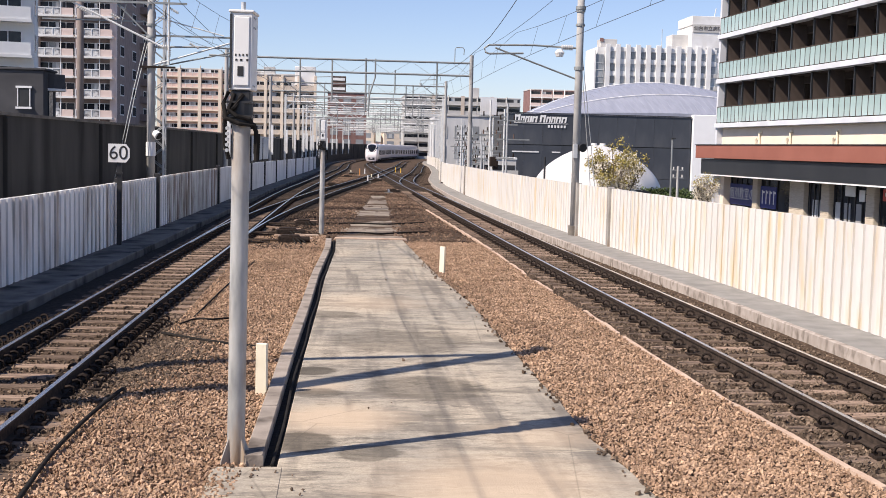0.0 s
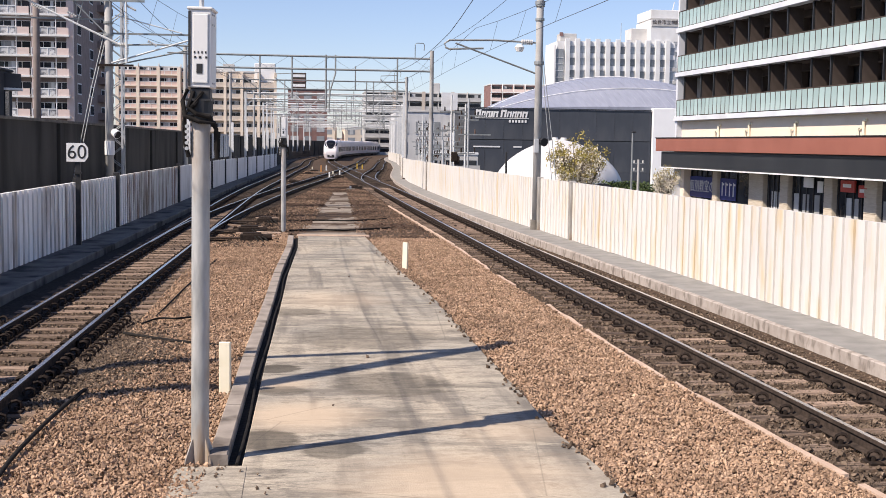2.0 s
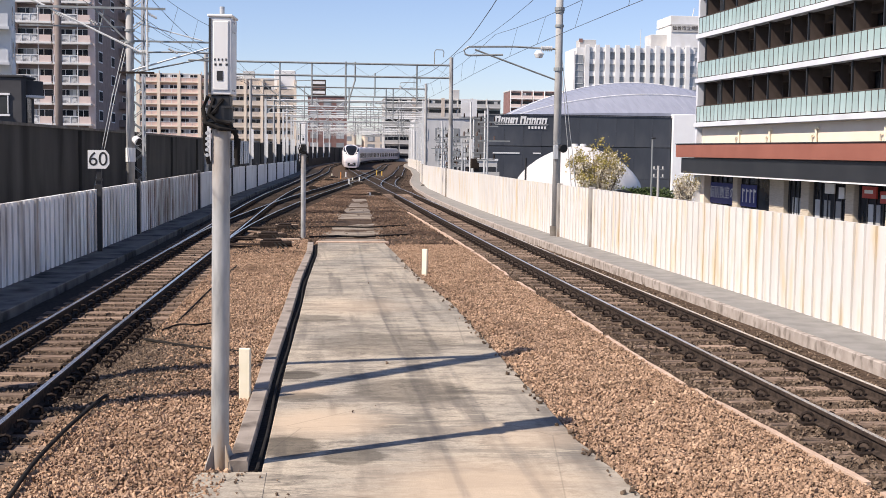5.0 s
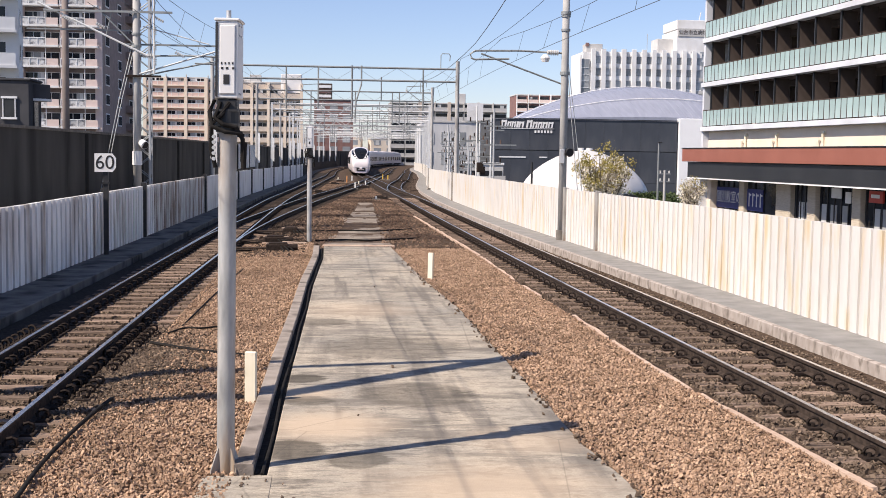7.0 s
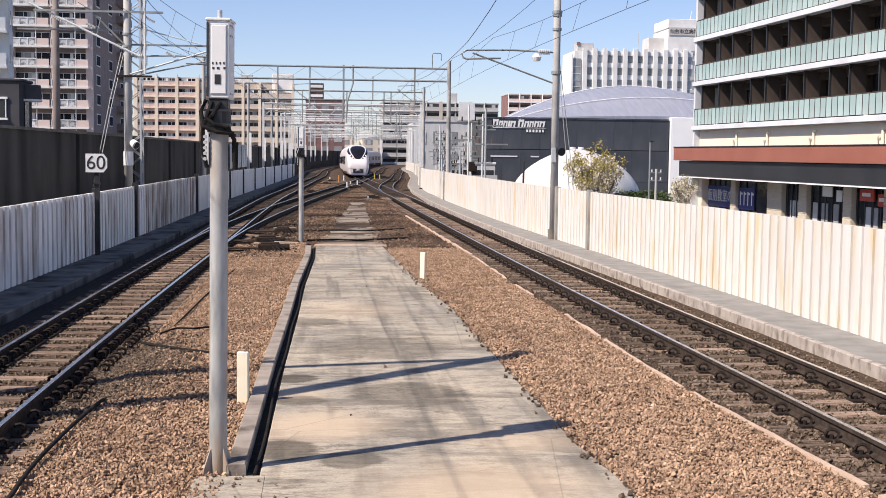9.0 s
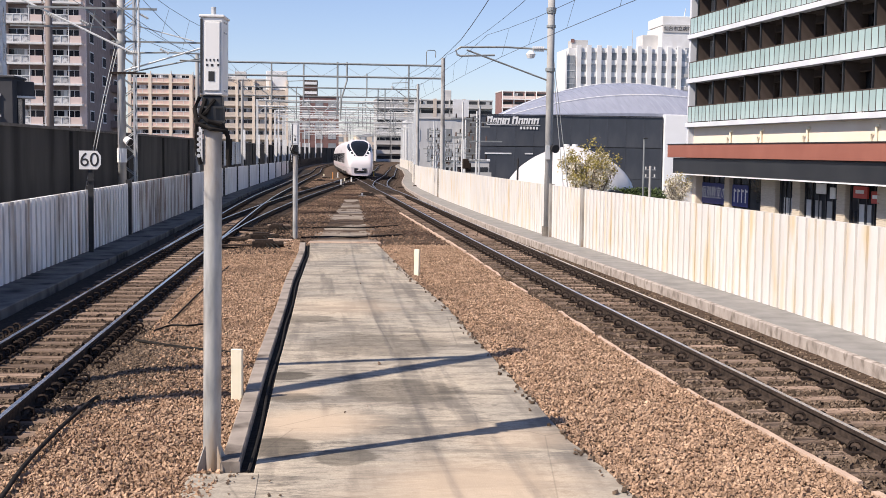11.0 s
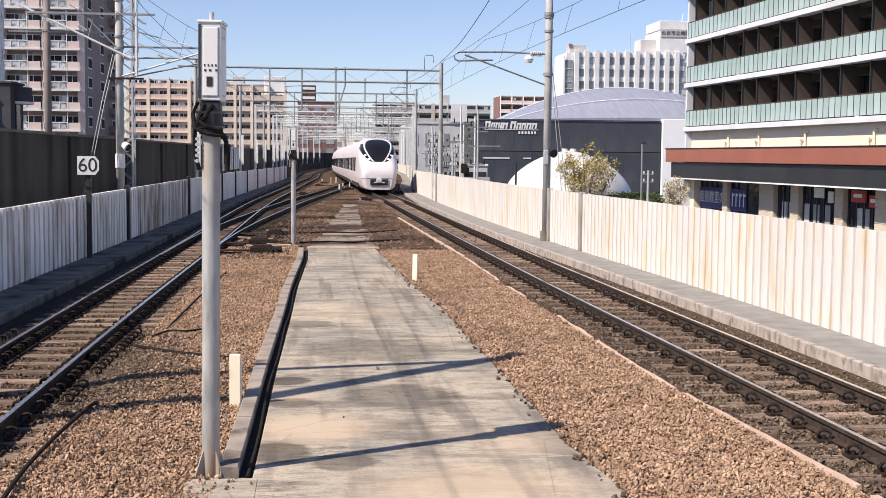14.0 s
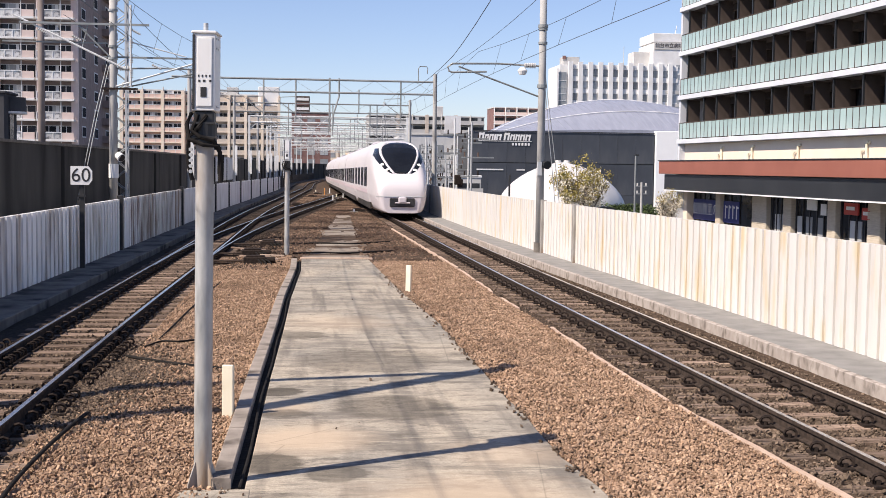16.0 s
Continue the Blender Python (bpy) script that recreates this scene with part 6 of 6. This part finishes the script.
def tree(x, y, base, crown_z, spread, seed, n, bloom):
    root = thing("tree", "small tree with yellow-green young leaves and pale blossom", "tree", (x, y, base), "street trees")
    h = crown_z - base
    r = random.Random(seed)
    b = Build().tube((0, 0, 0), (0.05, 0, h * 0.62), 0.11, 0.07, 8)
    lv, bl, nr = Build(), Build(), np.random.default_rng(seed)

    def tuft(bb, c, size, count, wide):
        for _ in range(count):
            p = c + Vector(nr.normal(0, wide, 3))
            u = Vector(nr.normal(size=3)).normalized() * size * nr.uniform(0.6, 1.3)
            v = u.cross(Vector(nr.normal(size=3))).normalized() * size * 0.5
            w = u.cross(v).normalized() * size * 0.15
            bb.add([p - u, p + v + w, p + u, p - v + w], [(0, 1, 2), (0, 2, 3)])

    twigs = []
    for i in range(26):
        a = r.uniform(0, 2 * math.pi)
        out = spread * math.sqrt(r.uniform(0.02, 1.0)) * 0.95
        p = Vector((0.03, 0, h * r.uniform(0.40, 0.62)))
        q = p.lerp(Vector((math.cos(a) * out, math.sin(a) * out, h + spread * (1.15 - 0.75 * (out / spread) ** 2) * r.uniform(0.5, 1.0))), 1.0)
        b.tube(p, q, 0.032, 0.012, 5)
        for k in range(7):
            f = r.uniform(0.35, 1.0)
            s0 = p.lerp(q, f)
            e = s0 + Vector((r.uniform(-0.3, 0.3), r.uniform(-0.3, 0.3), r.uniform(0.05, 0.45))) * spread / 1.2
            b.tube(s0, e, 0.011, 0.005, 4)
            twigs.append(e)
    for e in twigs:
        high = (e.z - h) / spread
        if r.random() < 0.30 + 0.6 * high:
            tuft(lv, e, 0.07, n // 110, 0.13)
        if r.random() < 0.95 - 0.7 * high:
            tuft(bl, e - Vector((0, 0, 0.1)), 0.055, bloom // 110, 0.14)
    part("trunk", b, BARK, root)
    part("crown", lv, LEAF, root, "thin yellow-green foliage")
    part("blossom", bl, BLOOM, root, "pale cream blossom")
    return root


tree(13.85, 60, -2.6, 1.0, 1.6, 3, 5200, 5200)
tree(23.4, 76, -2.6, 0.2, 1.0, 7, 900, 2600)
hd = solid("hedge", leaves((0, 0, 0), (3.2, 0.8, 0.7), 3500, 0.12, 21), HEDGE, "dark green clipped hedge behind the barrier", "hedge", at=(27.6, 100, -0.95))
sh2 = thing("equipment_shed", "small dark arched shed roof behind the barrier", "shed", (24.6, 98, -2.6))
part("arched_roof", Build().sweep([(0, -1, 0), (0, 1.5, 0)], [(1.2 * math.cos(a), 1.4 + 0.75 * math.sin(a)) for a in np.linspace(0, math.pi, 11)] + [(-1.2, 0), (1.2, 0)]), BLACKF, sh2)
lp = thing("street_lamp", "slim grey street lamp with a small dark head", "street lamp", (26.5, 95, -2.6))
part("pole", Build().tube((0, 0, 0), (0, 0, 6.35), 0.09, 0.07, 10), STEEL, lp)
part("head", Build().rbox((0.05, -0.1, 6.38), (0.32, 0.42, 0.12), 0.03), BLACK, lp)
for x, y, h in ((26.2, 92, 4.2), (14.6, 118, 6.3)):
    up = thing("utility_pole", "short pole with crossarms and insulators behind the barrier", "utility pole", (x, y, -2.6), "utility poles")
    part("shaft", Build().tube((0, 0, 0), (0, 0, h), 0.12, 0.10, 8), MASTC, up)
    for k in range(2):
        part("crossarm", Build().box((0, 0, h - 0.3 - k * 0.6), (0.9, 0.08, 0.08)), STEEL, up)
        for j in (-0.35, 0, 0.35):
            part("insulator", Build().tube((j, 0, h - 0.26 - k * 0.6), (j, 0, h - 0.05 - k * 0.6), 0.06, n=6), PORC, up)
dt = thing("barrier_marker", "small dark marker post on the white barrier", "marker post", (9.9, 58, -0.2), "barrier markers")
part("post", Build().tube((0, 0, 0), (0, 0, 2.45), 0.05, n=8), BLACK, dt)

# ---- the express train ----
TRAINW = mat("train_white", (0.67, 0.625, 0.635), (0.71, 0.665, 0.67), 0.5, 0.3)
SKIRT = mat("train_skirt", (0.58, 0.53, 0.55), (0.64, 0.59, 0.61), 0.8, 0.4)
PINKS = mat("train_stripe", (0.66, 0.54, 0.555), (0.70, 0.58, 0.59), 0.8, 0.35)
SCREEN = mat("windscreen", (0.008, 0.009, 0.012), (0.014, 0.016, 0.02), 0.8, 0.2, spec=0.25)
LAMP = mat("headlamp", (1.0, 0.95, 0.85), (1.0, 0.97, 0.9), 2, 0.2, emit=2.2)
UNDER = mat("underframe", (0.03, 0.028, 0.027), (0.06, 0.054, 0.05), 3, 0.8)

CAR = 20.4
TOP = [(0, 1.42), (0.06, 1.62), (0.18, 1.84), (0.38, 2.05), (0.65, 2.25), (1.0, 2.52), (1.5, 2.92), (2.0, 3.27), (2.5, 3.55), (3.0, 3.74), (3.6, 3.87), (4.6, 3.93), (6.0, 3.94), (25, 3.94)]
WID = [(0, 0.96), (0.06, 1.09), (0.18, 1.18), (0.4, 1.25), (0.8, 1.31), (1.5, 1.37), (2.5, 1.42), (4.0, 1.46), (6.0, 1.475), (25, 1.475)]
POW = [(0, 0.42), (0.6, 0.48), (1.5, 0.56), (3.0, 0.56), (5.0, 0.52), (25, 0.50)]
BOT = 0.22


def section(u, a):
    w, top, e = at(WID, u), at(TOP, u), at(POW, u)
    zc, hz = (top + BOT) / 2, (top - BOT) / 2
    c, s = math.cos(a), math.sin(a)
    if s < 0:
        e = 0.24
    zz = zc + hz * math.copysign(abs(s) ** e, s)
    tuck = 1 - (0.14 if u < 4 else 0.09) * max(0.0, (1.15 - zz) / 0.95) ** 1.2
    lean = 1 - 0.15 * max(0.0, (zz - 1.9) / 2.05) ** 2
    return w * tuck * lean * math.copysign(abs(c) ** e, c), zz


def nose_depth(x, z):
    """How far behind the tip the surface lies at a place of the front view."""
    for u in np.arange(0, 8, 0.02):
        w, top, e = at(WID, u), at(TOP, u), at(POW, u)
        zc, hz = (top + BOT) / 2, (top - BOT) / 2
        if abs(x / (w * (1 - 0.15 * max(0.0, (z - 1.9) / 2.05) ** 2))) ** (2 / e) + abs((z - zc) / hz) ** (2 / e) <= 1:
            return float(u)
    return 8.0


GLASS_EDGE = [(2.20, 0.30), (2.28, 0.40), (2.6, 0.62), (2.9, 0.79), (3.15, 0.89), (3.4, 0.91), (3.55, 0.86), (3.68, 0.72), (3.77, 0.50), (3.81, 0.28), (3.83, 0.0)]
WEDGE_OUT = [(2.20, 0.50), (2.3, 0.72), (2.6, 1.02), (2.9, 1.22), (3.15, 1.30), (3.5, 1.16)]


def front_zone(x, z, u):
    if u > 5.5:
        return 0
    x = abs(x)
    if 2.20 < z < 3.83 and x < at(GLASS_EDGE, z):
        return 1
    if 2.20 < z < 3.5 and at(GLASS_EDGE, z) + 0.12 < x < at(WEDGE_OUT, z):
        return 2
    if z < 1.04 and u < 3.2:
        return 3
    return 0


def lead_shell():
    us = np.concatenate([np.arange(0, 4.6, 0.022), np.arange(4.6, 7, 0.3), [CAR / 2, CAR]])
    angs = [2 * math.pi * (i + 0.5) / 320 for i in range(320)]
    grid = [[section(u, a) for a in angs] for u in us]
    zones = [Build(), Build(), Build(), Build()]
    n = len(angs)
    for j in range(len(us) - 1):
        for i in range(n):
            k = (i + 1) % n
            q = [(grid[j][i], us[j]), (grid[j][k], us[j]), (grid[j + 1][k], us[j + 1]), (grid[j + 1][i], us[j + 1])]
            mx, mz = sum(p[0][0] for p in q) / 4, sum(p[0][1] for p in q) / 4
            zn = front_zone(mx, mz, us[j])
            lift = 0.006 if zn in (1, 2) else 0.0
            zones[zn].add([(p[0][0], -CAR / 2 + p[1] - lift, p[0][1] + lift) for p in q], [(0, 1, 2, 3)])
    for lo, hi, zn in ((1.04, 9, 0), (-9, 1.04, 3)):
        face = [(x, -CAR / 2, min(max(z, lo), hi)) for x, z in grid[0] if lo - 0.06 <= z <= hi + 0.06]
        zones[zn].add(face, [tuple(range(len(face)))])
    zones[0].add([(x, CAR / 2, z) for x, z in grid[-1]], [tuple(range(n - 1, -1, -1))])
    return zones


def weld(b, name, material):
    me = b.mesh(name, material)
    bm = bmesh.new()
    bm.from_mesh(me)
    bmesh.ops.remove_doubles(bm, verts=bm.verts, dist=0.0008)
    bmesh.ops.recalc_face_normals(bm, faces=bm.faces)
    bm.to_mesh(me)
    bm.free()
    me.shade_smooth()
    me.set_sharp_from_angle(angle=radians(38))
    return me


def fit_car(root, lead):
    """Windows, stripe, doors, roof gear and running gear common to all cars."""
    first = 6.9 if lead else 2.6
    win = Build().rbox((0, 0, 0), (0.05, 2.3, 1.05), 0.012).mesh("window", SCREEN)
    y = -CAR / 2 + first
    i = 0
    while y < CAR / 2 - 1.9:
        for s in (-1, 1):
            part("window", win, None, root).matrix_basis = pose(s * 1.468, y, 2.0)
        y += 3.80
        i += 1
    y0 = 5.0 if lead else 0.2
    for s in (-1, 1):
        part("stripe", Build().box((s * 1.474, (y0) / 2, 1.22), (0.03, CAR - y0 - 0.3, 0.22)), PINKS, root)
        d = part("door", Build().rbox((s * 1.474, CAR / 2 - 1.0, 1.95), (0.04, 0.85, 1.95), 0.01), TRAINW, root)
        part("door_window", Build().box((s * 1.49, CAR / 2 - 1.0, 2.2), (0.03, 0.42, 0.7)), GLASS, d)
        part("side_skirt", Build().box((s * 1.36, 0, 0.50), (0.06, CAR - (7 if lead else 1.0), 0.34)), UNDER, root)
    part("roof_unit", Build().rbox((0, 1.0, 3.93), (1.5, 4.2, 0.16), 0.06), SKIRT, root)
    part("roof_unit", Build().rbox((0, 6.6, 3.91), (1.4, 2.6, 0.14), 0.08), SKIRT, root)
    for yb in (-6.6, 6.9):
        bg = part("bogie", Build().box((0, yb, 0.52), (2.1, 3.0, 0.34)), UNDER, root)
        for yy in (-1.05, 1.05):
            for s in (-1, 1):
                part("wheel", Build().tube((s * 0.50, yb + yy, 0.43), (s * 0.63, yb + yy, 0.43), 0.43, n=20), UNDER, bg)
    part("underframe", Build().box((0, 1.6 if lead else 0, 0.62), (2.3, CAR - (7.0 if lead else 1.0), 0.5)), UNDER, root)


lead = thing("train_car", "white express train lead car with a black wraparound windscreen", "train car", group="train cars")
z = lead_shell()
part("body", weld(z[0], "body", TRAINW), None, lead)
part("windscreen", weld(z[1], "windscreen", SCREEN), None, lead, "large black shield-shaped windscreen")
part("lamp_panel", weld(z[2], "lamp_panel", SCREEN), None, lead, "black slanted lamp panels")
part("front_skirt", weld(z[3], "front_skirt", SKIRT), None, lead, "pale grey-pink front skirt")
for s in (-1, 1):
    for x, zz, r in ((0.93, 2.62, 0.085), (0.70, 2.37, 0.075)):
        u = nose_depth(x, zz)
        hl = part("headlight", Build().tube((s * x, -CAR / 2 + u - 0.02, zz), (s * x, -CAR / 2 + u + 0.1, zz), r, n=14), LAMP, lead, "glowing white headlight")
        part("bezel", Build().tube((s * x, -CAR / 2 + u - 0.008, zz), (s * x, -CAR / 2 + u + 0.12, zz), r * 1.3, n=14), GREYP, hl)
part("coupler_opening", Build().rbox((0, -CAR / 2 + 0.0, 0.76), (1.26, 0.16, 0.44), 0.03), BLACK, lead, "black coupler opening")
cp_ = part("coupler_cover", Build().rbox((0.0, -CAR / 2 - 0.10, 0.88), (0.40, 0.16, 0.30), 0.05), SKIRT, lead)
part("coupler_top", Build().tube((-0.38, -CAR / 2 - 0.12, 0.74), (0.38, -CAR / 2 - 0.12, 0.74), 0.035, n=8), SKIRT, cp_)
part("skirt_seam", Build().line([(x, -CAR / 2 + nose_depth(x, 1.05) - 0.006, 1.05) for x in np.linspace(-1.28, 1.28, 33)], 0.022, 6), GREYP, lead)
part("wiper", Build().line([(x, -CAR / 2 + nose_depth(x, 2.25 + 0.2 * abs(x)) - 0.03, 2.25 + 0.2 * abs(x)) for x in np.linspace(-0.35, 0.25, 6)], 0.014, 5), BLACK, lead)
for s in (-1, 1):
    part("screen_frame", Build().line([(s * (at(GLASS_EDGE, zz) + 0.06), -CAR / 2 + nose_depth(at(GLASS_EDGE, zz) + 0.06, zz) + 0.02, zz) for zz in np.linspace(2.2, 3.76, 26)], 0.066, 8), TRAINW, lead, "white windscreen frame", smooth=True)
fit_car(lead, True)

car = thing("train_car", "white express train coach with long dark windows and white pillars", "train car", group="train cars")
ring = [section(12, 2 * math.pi * (i + 0.5) / 64) for i in range(64)]
bb = Build().add([(x, y, zz) for y in (-CAR / 2 + 0.25, CAR / 2 - 0.25) for x, zz in ring],
                 [(i, (i + 1) % 64, 64 + (i + 1) % 64, 64 + i) for i in range(64)] + [tuple(range(63, -1, -1)), tuple(range(64, 128))])
part("body", weld(bb, "body", TRAINW), None, car)
part("gangway", Build().rbox((0, -CAR / 2 + 0.06, 2.0), (1.5, 0.5, 2.4), 0.05), UNDER, car)
fit_car(car, False)
COACHES = [car] + [copy_thing(car, pose(0, 0, 0)) for _ in range(7)]
tail = copy_thing(lead, pose(0, 0, 0))

# length along the right-hand track, from y = 0
TAB_Y = np.arange(0, 500, 0.5)
TAB_X = np.array([line_x("right", y) for y in TAB_Y])
TAB_S = np.concatenate([[0], np.cumsum(np.hypot(np.diff(TAB_X), np.diff(TAB_Y)))])


def on_track(s):
    return float(np.interp(s, TAB_S, TAB_X)), float(np.interp(s, TAB_S, TAB_Y))


# seconds, distance of the nose along the track
NOSE = [(0, 258.0), (4, 208.0), (8, 160.0), (11.5, 116.6), (14, 85.2), (16, 60.2)]


def car_rows(back, turn=0.0):
    rows = []
    for k in range(33):
        t = k * 0.5
        s = float(np.interp(t, [n[0] for n in NOSE], [n[1] for n in NOSE])) + back
        (ax, ay), (bx, by) = on_track(s - 6.8), on_track(s + 6.8)
        rows.append((t, pose((ax + bx) / 2 - 0.12, (ay + by) / 2, (drop(ay) + drop(by)) / 2, math.degrees(math.atan2(drop(by) - drop(ay), 13.6)) * (1 if turn == 0 else -1), 0, turn - math.degrees(math.atan2(bx - ax, by - ay)))))
    return rows


def motions():
    walk(lead, car_rows(CAR / 2))
    for i, c in enumerate(COACHES):
        walk(c, car_rows(CAR * (i + 1.5)))
    walk(tail, car_rows(CAR * 9.5, 180.0))


motions()
